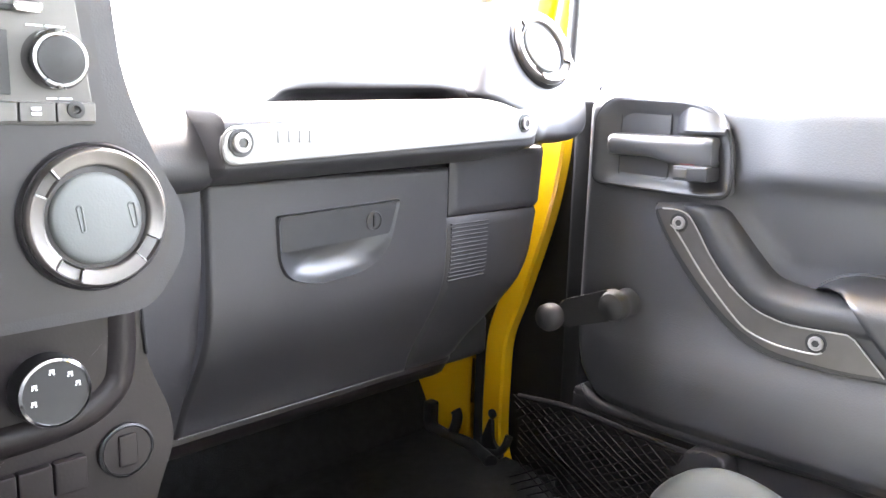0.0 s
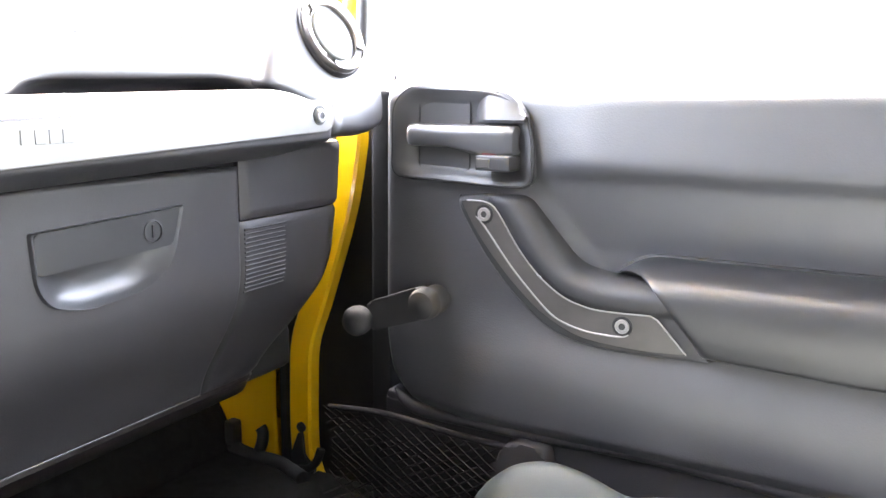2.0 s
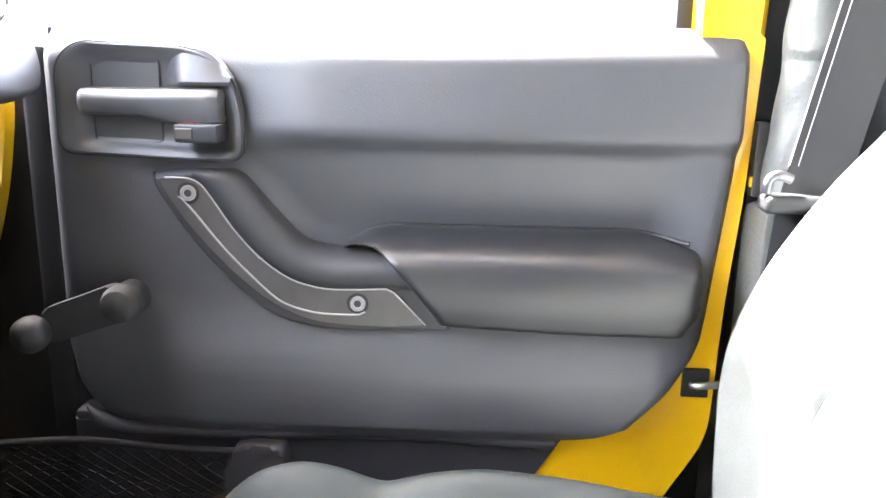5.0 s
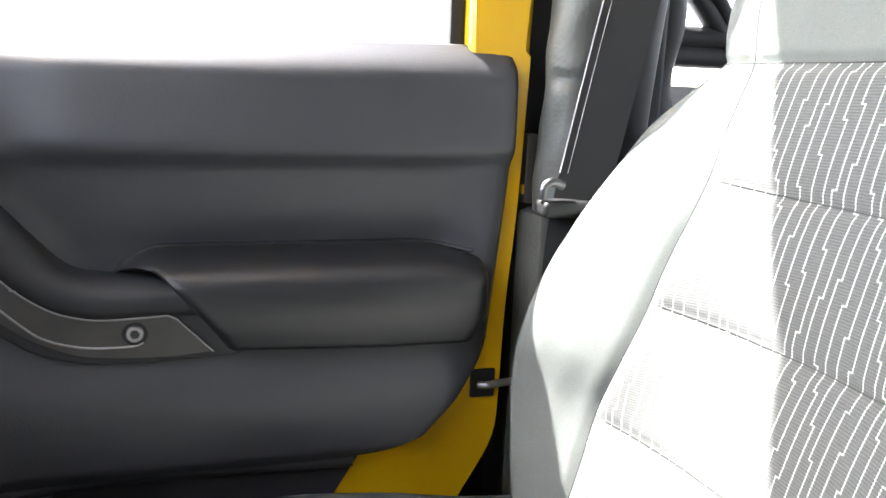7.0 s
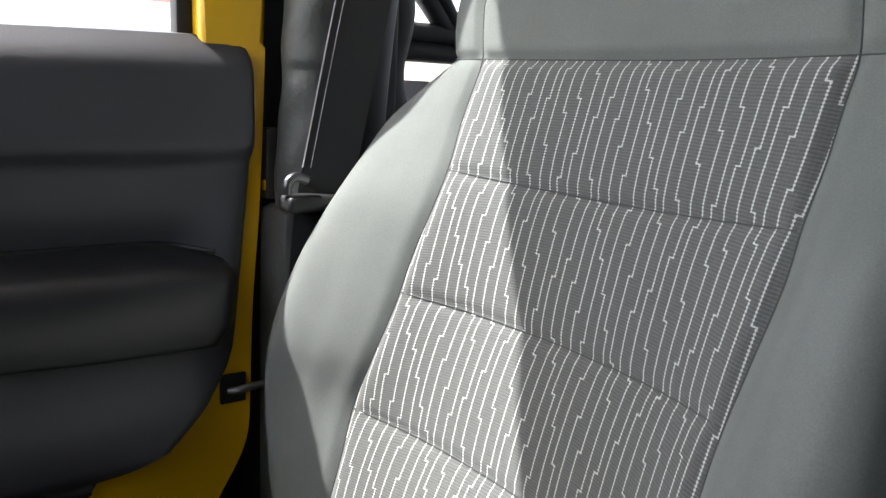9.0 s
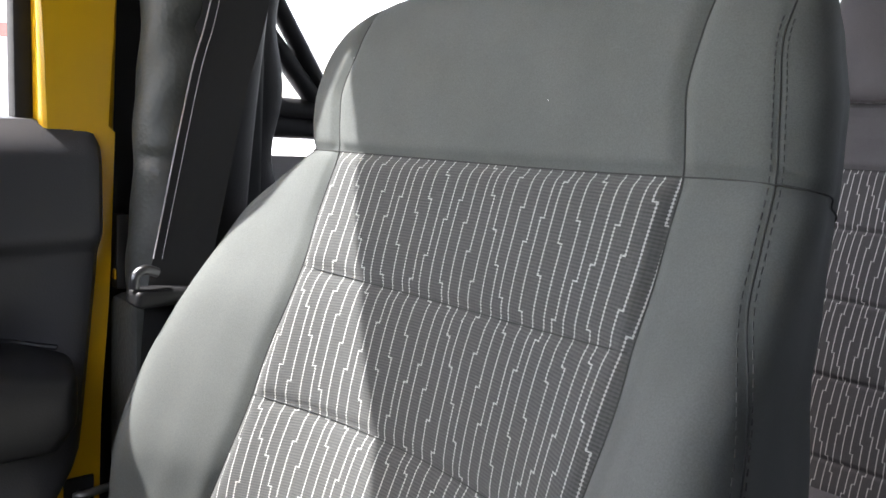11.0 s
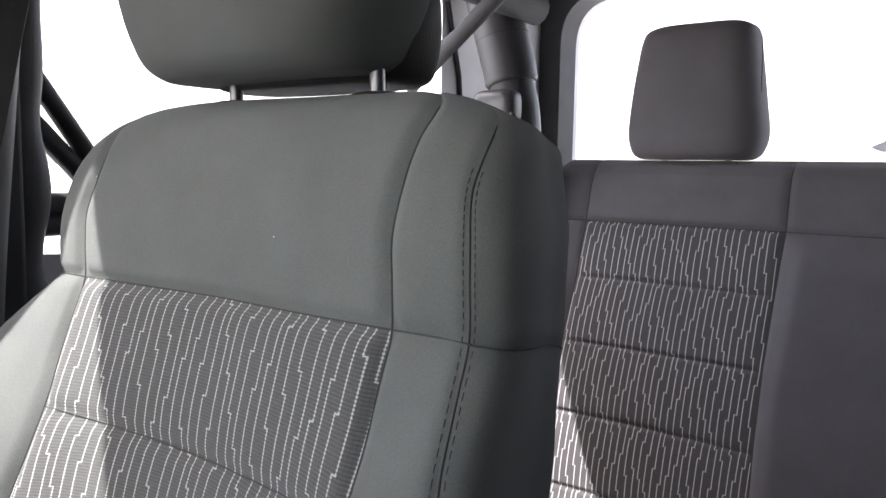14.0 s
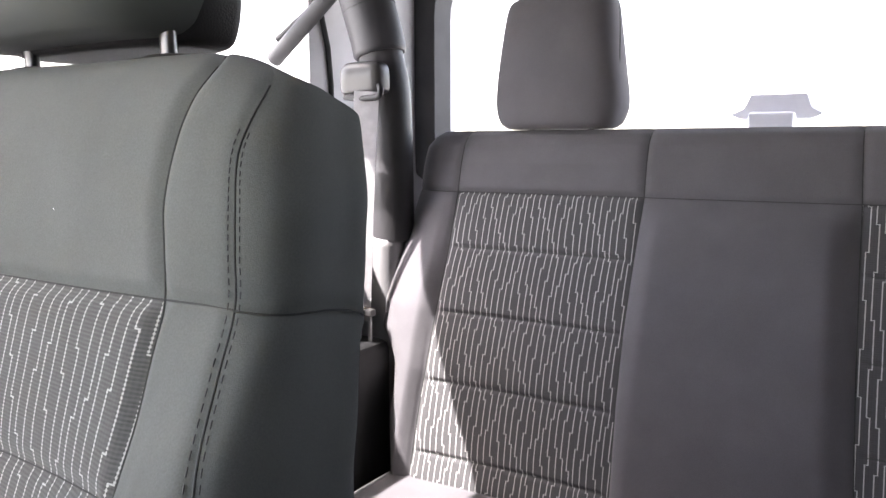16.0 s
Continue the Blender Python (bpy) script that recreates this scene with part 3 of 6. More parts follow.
# grab handle: moulded grip swept along the door, metal trim, two bolts
def along(pts, n):
    """n + 1 points at even steps along a smoothed path."""
    pts = [Vector((p[0], p[1], 0)) for p in smooth_path([Vector((y, z, 0)) for y, z in pts], 6)]
    run = [0.0]
    for p, q in zip(pts, pts[1:]):
        run.append(run[-1] + (q - p).length)
    return [(lerp(run[-1] * k / n, run, [p.x for p in pts]), lerp(run[-1] * k / n, run, [p.y for p in pts])) for k in range(n + 1)]


def grab_handle():
    n = 60
    low = along([(0.517, 0.536), (0.512, 0.518), (0.480, 0.468), (0.446, 0.428), (0.418, 0.402), (0.390, 0.381), (0.354, 0.3685), (0.298, 0.3635), (0.188, 0.3675)], n)
    mid = along([(0.476, 0.5405), (0.466, 0.531), (0.452, 0.514), (0.430, 0.479), (0.401, 0.448), (0.372, 0.4275), (0.347, 0.418), (0.320, 0.4145), (0.229, 0.4145)], n)
    top = along([(0.434, 0.5405), (0.425, 0.537), (0.416, 0.529), (0.391, 0.498), (0.366, 0.4685), (0.348, 0.456), (0.328, 0.452), (0.310, 0.4505), (0.250, 0.450)], n)
    prof = [(0.0, 0.660), (0.0, 0.634), (0.012, 0.6285), (0.05, 0.6260), (0.12, 0.6255), (0.95, 0.6250), (1.0, 0.6235), (1.06, 0.6205), (1.20, 0.6180), (1.40, 0.6165), (1.55, 0.6170), (1.70, 0.6195), (1.83, 0.6240), (1.93, 0.6300), (2.0, 0.638), (2.0, 0.668)]
    bm = bmesh.new()
    rows = []
    for k in range(n + 1):
        a = k / n
        e = max(0.0, 1 - a / 0.05) if a < 0.5 else max(0.0, 1 - (1 - a) / 0.02)
        back = 0.012 * (1 - math.sqrt(1 - e * e))
        row = []
        for q, x in prof:
            u, v, w = (low[k], mid[k], q) if q < 1 else (mid[k], top[k], q - 1)
            row.append((x + back, u[0] + (v[0] - u[0]) * w, u[1] + (v[1] - u[1]) * w))
        rows.append(row)
    rows.insert(0, [(0.668, y, z) for x, y, z in rows[0]])
    rows.append([(0.668, y, z) for x, y, z in rows[-1]])
    sheet(bm, rows)
    gb = part("grab_handle", bm, GRIP, door, "dark rubber grab handle with metal trim")
    bm = bmesh.new()
    tube(bm, [Vector((0.639, y, z)) for y, z in low], 0.0022, 6)
    part("gap_line", bm, BLACK, gb)
    return gb


gb = grab_handle()
bm = bmesh.new()
inner = along([(0.500, 0.5315), (0.478, 0.5315), (0.464, 0.5265), (0.452, 0.512), (0.429, 0.4775), (0.4015, 0.4465), (0.372, 0.425), (0.347, 0.4160), (0.320, 0.4125), (0.263, 0.4145)], 44)
outer = along([(0.220, 0.3745), (0.262, 0.3715), (0.303, 0.3722), (0.344, 0.3765), (0.374, 0.388), (0.403, 0.4055), (0.444, 0.4425), (0.483, 0.4885), (0.508, 0.529)], 44)
trim = inner + [(0.2545, 0.4105)] + outer
prism(bm, dyz(trim)[::-1], DP(0.6275), 0.005, 0.0016, 2)
part("metal_trim", bm, GUNMETAL, gb, "brushed dark metal trim")
bm = bmesh.new()
tube(bm, [Vector((0.6220, y, z)) for y, z in inner + [(0.2545, 0.4105), (0.220, 0.3745)]], 0.0011, 6)
part("trim_edge", bm, TRIMLINE, gb, "bright polished trim edge")
bm = bmesh.new()
tube(bm, [Vector((0.6221, y, z)) for y, z in along([(0.487, 0.512), (0.4825, 0.5085), (0.470, 0.494), (0.436, 0.4515), (0.3935, 0.4085), (0.3725, 0.394), (0.3435, 0.3858), (0.319, 0.384), (0.295, 0.3845), (0.287, 0.388)], 40)], 0.0013, 6)
part("bead", bm, TRIMLINE, gb, "bright raised bead between the bolts")
bm = bmesh.new()
tube(bm, [Vector((0.6238, y, z)) for y, z in outer + [inner[0]]], 0.0010, 6)
part("lower_edge", bm, BLACK, gb, "dark lower edge of the trim")
bm = bmesh.new()
tube(bm, [(0.6224, 0.404, 0.4475), (0.6222, 0.4015, 0.4455), (0.6224, 0.398, 0.4448)], 0.0007, 5)
part("scratch", bm, WHITE, gb, "short pale scratch")


def hex_bolt(place, normal, r, parent):
    m = frame_of(place, normal)
    bm = bmesh.new()
    lathe(bm, [(r * 1.42, 0.0), (r * 1.42, 0.0010), (r * 1.30, 0.0013), (r * 1.0, 0.0009)], m, 28)
    part("bolt_seat", bm, BLACK, parent, "dark recessed bolt seat")
    bm = bmesh.new()
    lathe(bm, [(r, 0.0), (r, 0.0028), (r * 0.88, 0.0042), (r * 0.55, 0.0042), (r * 0.5, 0.0025)], m, 28)
    q = part("bolt", bm, SILVER, parent, "bright socket-head bolt")
    bm = bmesh.new()
    lathe(bm, [(r * 0.52, 0.0030), (0.0, 0.0031)], m, 6)
    part("socket", bm, SMOOTH, q)


hex_bolt((0.6226, 0.4755, 0.5155), (-1, 0, 0), 0.0085, gb)
hex_bolt((0.6226, 0.2945, 0.3975), (-1, 0, 0), 0.0085, gb)

# release handle in its bowl
BOWL = round_outline([(0.616, 0.555), (0.614, 0.650), (0.590, 0.672), (0.470, 0.668), (0.430, 0.648), (0.416, 0.606), (0.417, 0.551), (0.450, 0.549)], [0.018, 0.02, 0.025, 0.05, 0.03, 0.03, 0.02, 0.01], 6)


def bowl():
    bm = bmesh.new()
    cy, cz = 0.515, 0.609
    rows = []
    for k, x in ((1.0, 0.650), (1.0, 0.632), (0.985, 0.628), (0.955, 0.6275), (0.92, 0.6285), (0.88, 0.6305), (0.82, 0.634), (0.75, 0.6365), (0.67, 0.638), (0.55, 0.6388), (0.3, 0.639), (0.02, 0.639)):
        kz = k if k > 0.9 else k * 0.97
        rows.append([Vector((x, cy + (y - cy) * k, cz + (z - cz) * kz)) for y, z in BOWL])
    sheet(bm, rows, closed=True)
    return part("handle_bowl", bm, BOWLGREY, door, "satin grey moulded handle bowl")


hb = bowl()
bm = bmesh.new()
tube(bm, [Vector((0.6310, y, z)) for y, z in BOWL] + [Vector((0.631, *BOWL[0]))], 0.0018, 6)
part("bowl_edge", bm, BLACK, hb)
bm = bmesh.new()
rows = []
for y in [0.5895, 0.589, 0.587, 0.584, 0.578] + list(np.linspace(0.57, 0.445, 26)) + [0.437, 0.4345, 0.434]:
    zt = 0.6245 + 0.001 * step(y, 0.54, 0.45)
    zb = 0.5965 - 0.009 * step(y, 0.530, 0.475)
    e = math.sqrt(max(0.0, 1 - max(0.0, (y - 0.578) / 0.0116) ** 2)) if y > 0.578 else math.sqrt(max(0.0, 1 - max(0.0, (0.440 - y) / 0.0062) ** 2))
    mz, f = (zt + zb) / 2, 0.45 + 0.55 * e
    sec = [(0.655, zt), (0.628, zt), (0.618, zt - 0.001), (0.6125, zt - 0.006), (0.6105, zt - 0.012), (0.6125, zb + 0.006), (0.620, zb), (0.655, zb + 0.001)]
    rows.append([Vector((x + (1 - e) * (0.640 - x) * 0.8, y, mz + (z - mz) * f)) for x, z in smooth_path([Vector(p) for p in sec], 3)])
sheet(bm, rows)
part("release_lever", bm, BOWLGREY, hb, "satin grey door release lever")
# the raised shoulder above the lever's pivot
bm = bmesh.new()
rows = []
for i in range(19):
    a = i / 18
    y = 0.503 - 0.078 * a
    h = step(a, 0.0, 0.38)
    top = 0.666 - 0.030 * max(0.0, (a - 0.5) / 0.5) ** 2
    rows.append([Vector((0.641 - 0.019 * h, y, 0.6285)), Vector((0.641 - 0.022 * h, y, 0.632)), Vector((0.641 - 0.019 * h, y, 0.637 + (top - 0.637) * 0.25)), Vector((0.641 - 0.014 * h, y, 0.637 + (top - 0.637) * 0.65)), Vector((0.640 - 0.010 * h, y, top)), Vector((0.650, y, top + 0.001))])
sheet(bm, rows)
part("shoulder", bm, BOWLGREY, hb)
bm = bmesh.new()
box(bm, (0.600, 0.434, 0.571), (0.645, 0.480, 0.590), 0.003)
lk = part("lock_lever", bm, SMOOTH, hb, "dark lock lever")
bm = bmesh.new()
box(bm, (0.5985, 0.460, 0.575), (0.601, 0.478, 0.586), 0.001)
part("lock_mark", bm, GUNMETAL, lk)
bm = bmesh.new()
box(bm, (0.612, 0.458, 0.590), (0.640, 0.476, 0.5915))
part("red_mark", bm, RED, lk, "red unlocked mark")
bm = bmesh.new()
pl = round_outline([(0.578, 0.567), (0.578, 0.656), (0.505, 0.656), (0.505, 0.567)], 0.007, 4)
prism(bm, dyz(pl)[::-1], DP(0.645), 0.0075, 0.0012)
plate_part = part("plate", bm, BOWLGREY, hb)
bm = bmesh.new()
tube(bm, [Vector((0.6372, y, z)) for y, z in pl] + [Vector((0.6372, *pl[0]))], 0.0010, 5)
part("plate_edge", bm, BLACK, plate_part)

# window crank
cm = frame_of((0.638, 0.550, 0.394), (-1, 0, 0))
bm = bmesh.new()
lathe(bm, [(0.0195, 0.0), (0.0195, 0.006), (0.018, 0.010), (0.018, 0.022), (0.0215, 0.028), (0.0215, 0.038), (0.018, 0.046), (0.010, 0.050), (0.0, 0.051)], cm, 32)
ck = part("window_crank", bm, CRANK, door, "black window crank")
bm = bmesh.new()
prism(bm, dyz(round_outline([(0.557, 0.416), (0.650, 0.380), (0.644, 0.340), (0.546, 0.374)], 0.014, 4))[::-1], DP(0.626), 0.014, 0.004, 2)
part("crank_arm", bm, CRANK, ck)
bm = bmesh.new()
lathe(bm, [(0.012, 0.0), (0.014, 0.012), (0.019, 0.016), (0.0205, 0.024), (0.020, 0.032), (0.016, 0.039), (0.008, 0.043), (0.0, 0.044)], frame_of((0.622, 0.650, 0.359), (-1, 0, 0)), 28)
part("crank_knob", bm, CRANK, ck)

# map pocket with its net
bm = bmesh.new()
box(bm, (0.652, 0.105, 0.03), (0.69, 0.64, 0.245), 0.006)
prism(bm, dyz([(0.64, 0.235), (0.055, 0.245), (0.062, 0.228), (0.098, 0.170), (0.16, 0.06), (0.64, 0.06)]), DP(0.665), 0.014, 0.004)
pk = part("pocket", bm, POCKET, door, "dark grey plastic map pocket")
bm = bmesh.new()
ledge = [Vector((0.648, 0.644 - 0.075 * (1 - math.sqrt(1 - k * k)), 0.318 - 0.084 * k - 0.007 * k)) for k in np.linspace(0.72, 1.0, 16)]
ledge += [Vector((0.647, y, 0.2275 + 0.006 * step(y, 0.45, 0.28) - 0.006 * step(y, 0.26, 0.10))) for y in np.linspace(0.55, 0.07, 30)]
tube(bm, ledge, lambda t: 0.0095 * min(1.0, 0.2 + t * 4), 12)
part("ledge", bm, POCKET, pk, "rounded ledge under the panel")
bm = bmesh.new()
tube(bm, smooth_path([(0.625, 0.72, 0.212), (0.622, 0.62, 0.222), (0.622, 0.52, 0.216), (0.626, 0.43, 0.212)], 6), 0.0045, 10)
for sgn in (-1, 1):
    for k in range(-12, 22):
        y0 = 0.42 + k * 0.022
        pts = []
        for j in range(15):
            z = 0.212 - j * 0.0125
            y = y0 + sgn * (0.212 - z) * 1.6 + 0.0012 * math.sin(j * 2.1 + k)
            if 0.425 < y < 0.73:
                pts.append((0.624 + 0.003 * math.sin(j * 0.9 + k * 0.4), y, z))
        if len(pts) > 2:
            tube(bm, pts, 0.0014, 5, False)
part("net", bm, NET, door, "black elastic net over the pocket")
bm = bmesh.new()
prism(bm, dyz(round_outline([(0.455, 0.10), (0.45, 0.205), (0.43, 0.224), (0.385, 0.222), (0.36, 0.10)], 0.012, 4))[::-1], DP(0.66), 0.04, 0.006)
part("pocket_end", bm, POCKET, pk)

# latch
bm = bmesh.new()
box(bm, (0.6495, -0.102, 0.288), (0.66, -0.072, 0.322), 0.001)
lt = part("latch", bm, BLACK, door, "black latch opening in the door edge")
striker = thing("striker", "steel striker pin on the body pillar", "striker", (0.655, -0.11, 0.303))
bm = bmesh.new()
tube(bm, smooth_path([(0.650, -0.150, 0.305), (0.646, -0.115, 0.306), (0.646, -0.092, 0.304), (0.652, -0.082, 0.303)], 4), 0.0048, 10)
part("pin", bm, STEEL, striker, "bright steel pin")
bm = bmesh.new()
box(bm, (0.640, -0.156, 0.275), (0.668, -0.135, 0.335), 0.003)
part("base", bm, STEEL, striker)


# ---- dashboard ----
dash = thing("dashboard", "dark grey moulded dashboard with grab bar and glovebox", "dashboard", (0.2, 0.8, 0.33))
YP = lambda y: frame_of((0, y, 0), (0, -1, 0))
RIGHT = ([0.299, 0.325, 0.345, 0.363, 0.413, 0.506, 0.60, 0.70], [0.535, 0.552, 0.568, 0.580, 0.603, 0.622, 0.632, 0.635])


def face_y(x, z):
    """The lower dash face, which curves away at its right end and towards its lower edge."""
    y = 0.672 + 0.072 * step(z, 0.475, 0.29) ** 1.3
    over = max(0.0, x - (lerp(z, *RIGHT) - 0.06)) / 0.06
    return y + 0.05 * over ** 2.2


def dash_face(x0, x1, z0, z1, name, parent, label="", nx=40, nz=30, lift=0.0, mat=DASH, right=False, hole=None):
    bm = bmesh.new()
    rows = []
    for i in range(nz + 1):
        z = z0 + (z1 - z0) * i / nz
        xe = lerp(z, *RIGHT) if right else x1
        r = []
        for k in range(nx + 1):
            x = x0 + (xe - x0) * k / nx
            d = min(x - x0, (1 if right else xe - x), z - z0, z1 - z)
            r.append((x, face_y(x, z) - lift + 0.004 * (1 - step(d, 0, 0.004)), z))
        rows.append([(x0, r[0][1] + 0.04, z)] + r + [(xe + 0.002, r[-1][1] + 0.16, z)])
    rows.insert(0, [(p[0], p[1] + 0.10, p[2] - 0.004) for p in rows[0]])
    rows.append([(p[0], p[1] + 0.10, p[2] + 0.002) for p in rows[-1]])
    sheet(bm, rows)
    if hole:
        bmesh.ops.delete(bm, geom=[f for f in bm.faces if f.calc_center_median().y < 0.69 and all(hole(v.co.x, v.co.z) for v in f.verts)], context="FACES")
    return part(name, bm, mat, parent, label)


SCOOP = round_outline([(0.143, 0.541), (0.146, 0.492), (0.158, 0.474), (0.195, 0.464), (0.262, 0.470), (0.295, 0.490), (0.312, 0.547)], [0.004, 0.02, 0.02, 0.04, 0.04, 0.03, 0.004], 5)


def in_scoop(x, z):
    """True inside the latch recess (even-odd rule)."""
    odd = False
    for (xa, za), (xb, zb) in zip(SCOOP, SCOOP[1:] + SCOOP[:1]):
        if (za > z) != (zb > z) and x < xa + (z - za) / (zb - za) * (xb - xa):
            odd = not odd
    return odd


gx0, gx1, gz0, gz1 = 0.0645, 0.3975, 0.301, 0.580
glove = dash_face(gx0, gx1, gz0, gz1, "glovebox_door", dash, "dark grey glovebox door", 150, 110, 0.004, hole=in_scoop)
dash_face(0.4005, 0.60, 0.519, 0.60, "side_panel", dash, "", 30, 14, 0.003, DASH, True)
dash_face(0.4005, 0.60, 0.299, 0.517, "side_panel", dash, "", 30, 30, 0.001, DASH, True)
for k in range(15):
    z = 0.508 - k * 0.0052
    bm = bmesh.new()
    pts = [(x, face_y(x, z) - 0.0012, z) for x in np.linspace(0.405, min(0.475, lerp(z, *RIGHT) - 0.03), 10)]
    tube(bm, pts, 0.0011, 6)
    part("slat", bm, DASH, dash)
bm = bmesh.new()
sheet(bm, [[(-0.02, 0.665, 0.60), (0.062, 0.672, 0.60)], [(-0.02, 0.655, 0.50), (0.0605, 0.672, 0.50)], [(-0.02, 0.66, 0.42), (0.0605, 0.684, 0.42)], [(0.0, 0.70, 0.34), (0.0605, 0.722, 0.34)], [(0.0, 0.73, 0.30), (0.0605, 0.742, 0.30)], [(0.0, 0.82, 0.29), (0.0605, 0.82, 0.29)]])
part("side_cheek", bm, DASH, dash)
bm = bmesh.new()
box(bm, (0.0, 0.756, 0.286), (0.50, 1.0, 0.300), 0.006)
box(bm, (0.02, 0.756, 0.300), (0.50, 0.78, 0.59))
box(bm, (0.36, 0.765, 0.275), (0.60, 0.95, 0.34), 0.012, None, 3)
box(bm, (0.50, 0.86, 0.34), (0.70, 1.10, 0.60), 0.01)
box(bm, (0.03, 0.680, 0.572), (0.60, 0.70, 0.60))
box(bm, (0.0, 0.78, 0.56), (0.62, 1.115, 0.60))
part("under_panel", bm, BLACK, dash)
bm = bmesh.new()
rows = []
for x in np.linspace(0.0, 0.533, 40):
    y = face_y(x, 0.299)
    rows.append([(x, y + 0.006, 0.2995), (x, y + 0.004, 0.292), (x, y + 0.016, 0.272), (x, y + 0.045, 0.258), (x, y + 0.12, 0.256)])
sheet(bm, rows)
part("lower_rail", bm, WARM, dash, "dark rail beneath the glovebox")
# thin line, paler than the door, along its lower edge
bm = bmesh.new()
tube(bm, [(x, face_y(x, gz0) - 0.0022, gz0 + 0.0005) for x in np.linspace(gx0 + 0.002, gx1 - 0.002, 30)], 0.0010, 6)
part("lower_edge", bm, GUIDE, glove, "thin pale lower edge")

# glovebox latch: scooped pull, flap and lock
bm = bmesh.new()
cx, cz = 0.225, 0.508
rows = []
for k, d in ((1.03, 0.0015), (1.0, -0.0022), (0.975, -0.001), (0.93, 0.002), (0.85, 0.006), (0.72, 0.0105), (0.5, 0.0135), (0.02, 0.0145)):
    rows.append([Vector((cx + (x - cx) * k, 0.6685 + d - 0.001, cz + (z - cz) * k + 0.004 * (1 - k))) for x, z in SCOOP])
sheet(bm, rows, closed=True)
sc = part("latch_scoop", bm, SMOOTH, glove, "scooped finger recess")
bm = bmesh.new()
prism(bm, round_outline([(0.147, 0.503), (0.147, 0.5395), (0.3105, 0.5455), (0.299, 0.509)], [0.004] * 4, 4)[::-1], YP(0.678), 0.0105, 0.002)
fl = part("latch_flap", bm, SMOOTH, glove, "dark latch flap")
bm = bmesh.new()
lathe(bm, [(0.0115, 0.0), (0.0115, 0.0015), (0.0100, 0.0018), (0.0095, 0.0004), (0.0, 0.0004)], frame_of((0.273, 0.6677, 0.5255), (0, -1, 0)), 28)
lo = part("lock", bm, SMOOTH, fl, "round key lock")
bm = bmesh.new()
box(bm, (0.2715, 0.6655, 0.519), (0.2745, 0.6680, 0.532), 0.0006)
part("keyhole", bm, BLACK, lo)

# padded lip and grab bar
def bar_section(x):
    """y, z of the padded lip's outline at x."""
    e = step(x, 0.54, 0.47) * step(x, 0.015, 0.045)
    zb = 0.598 + 0.012 * (x - 0.05) / 0.4 - 0.004
    return [(0.675, zb - 0.014), (0.650, zb - 0.016), (0.622, zb - 0.008), (0.602, zb + 0.002), (0.5985, zb + 0.010), (0.5975, zb + 0.036), (0.601, zb + 0.046), (0.612, zb + 0.055), (0.632, zb + 0.059), (0.655, zb + 0.053), (0.70, zb + 0.038)]


bm = bmesh.new()
rows = []
for x in np.linspace(0.033, 0.489, 84):
    sec = [Vector((0, *p)) for p in bar_section(x)]
    pull = 1 - math.sqrt(max(0.0, 1 - (max(0.0, x - 0.470) / 0.020) ** 2))
    pull2 = 1 - math.sqrt(max(0.0, 1 - max(0.0, (0.045 - x) / 0.013) ** 2)) if x < 0.045 else 0.0
    cap = lerp(x, [0.37, 0.40, 0.424, 0.472, 0.484, 0.489], [0.70, 0.666, 0.659, 0.641, 0.621, 0.612])
    base = lerp(x, [0.03, 0.25, 0.42, 0.489], [0.0, 0.0, 0.008, 0.022])
    rows.append([Vector((x, p.y + (0.70 - p.y) * max(pull * 0.5, pull2 * 0.5), min(max(p.z, p.z * 0.5 + (0.578 + base * 1.6) * 0.5) , cap))) for p in smooth_path(sec, 4)])
for end in (0, -1):
    mid = sum(rows[end], Vector()) / len(rows[end])
    rows.insert(0 if end == 0 else len(rows), [p + (mid - p) * 0.06 + Vector((-0.002 if end == 0 else 0.002, 0, 0)) for p in rows[end]])
    rows.insert(0 if end == 0 else len(rows), [mid + (p - mid) * 0.02 + Vector((-0.002 if end == 0 else 0.002, 0, 0)) for p in rows[end]])
sheet(bm, rows)
lip = part("padded_lip", bm, DASH, dash, "padded dash lip behind the grab bar")
bm = bmesh.new()
plate = round_outline([(0.040, 0.602), (0.040, 0.632), (0.462, 0.652), (0.472, 0.648), (0.472, 0.626), (0.462, 0.620)], [0.014, 0.014, 0.008, 0.008, 0.006, 0.006], 6)
prism(bm, plate[::-1], YP(0.6005), 0.006, 0.002)
bar = part("grab_bar", bm, BARSILVER, dash, "satin silver grab bar")
bm = bmesh.new()
tube(bm, [Vector((x, 0.5960, z)) for x, z in plate] + [Vector((plate[0][0], 0.5960, plate[0][1]))], 0.0016, 6)
part("bar_edge", bm, GUNMETAL, bar)
hex_bolt((0.057, 0.5945, 0.6205), (0, -1, 0), 0.0085, bar)
hex_bolt((0.4455, 0.5945, 0.6365), (0, -1, 0), 0.0075, bar)
for k, w in enumerate((0.004, 0.009, 0.009, 0.009)):
    bm = bmesh.new()
    x = 0.094 + k * 0.0115
    box(bm, (x, 0.5938, 0.6195), (x + w, 0.5950, 0.6305), 0.0008)
    part("emblem_bar", bm, BARSILVER, bar)

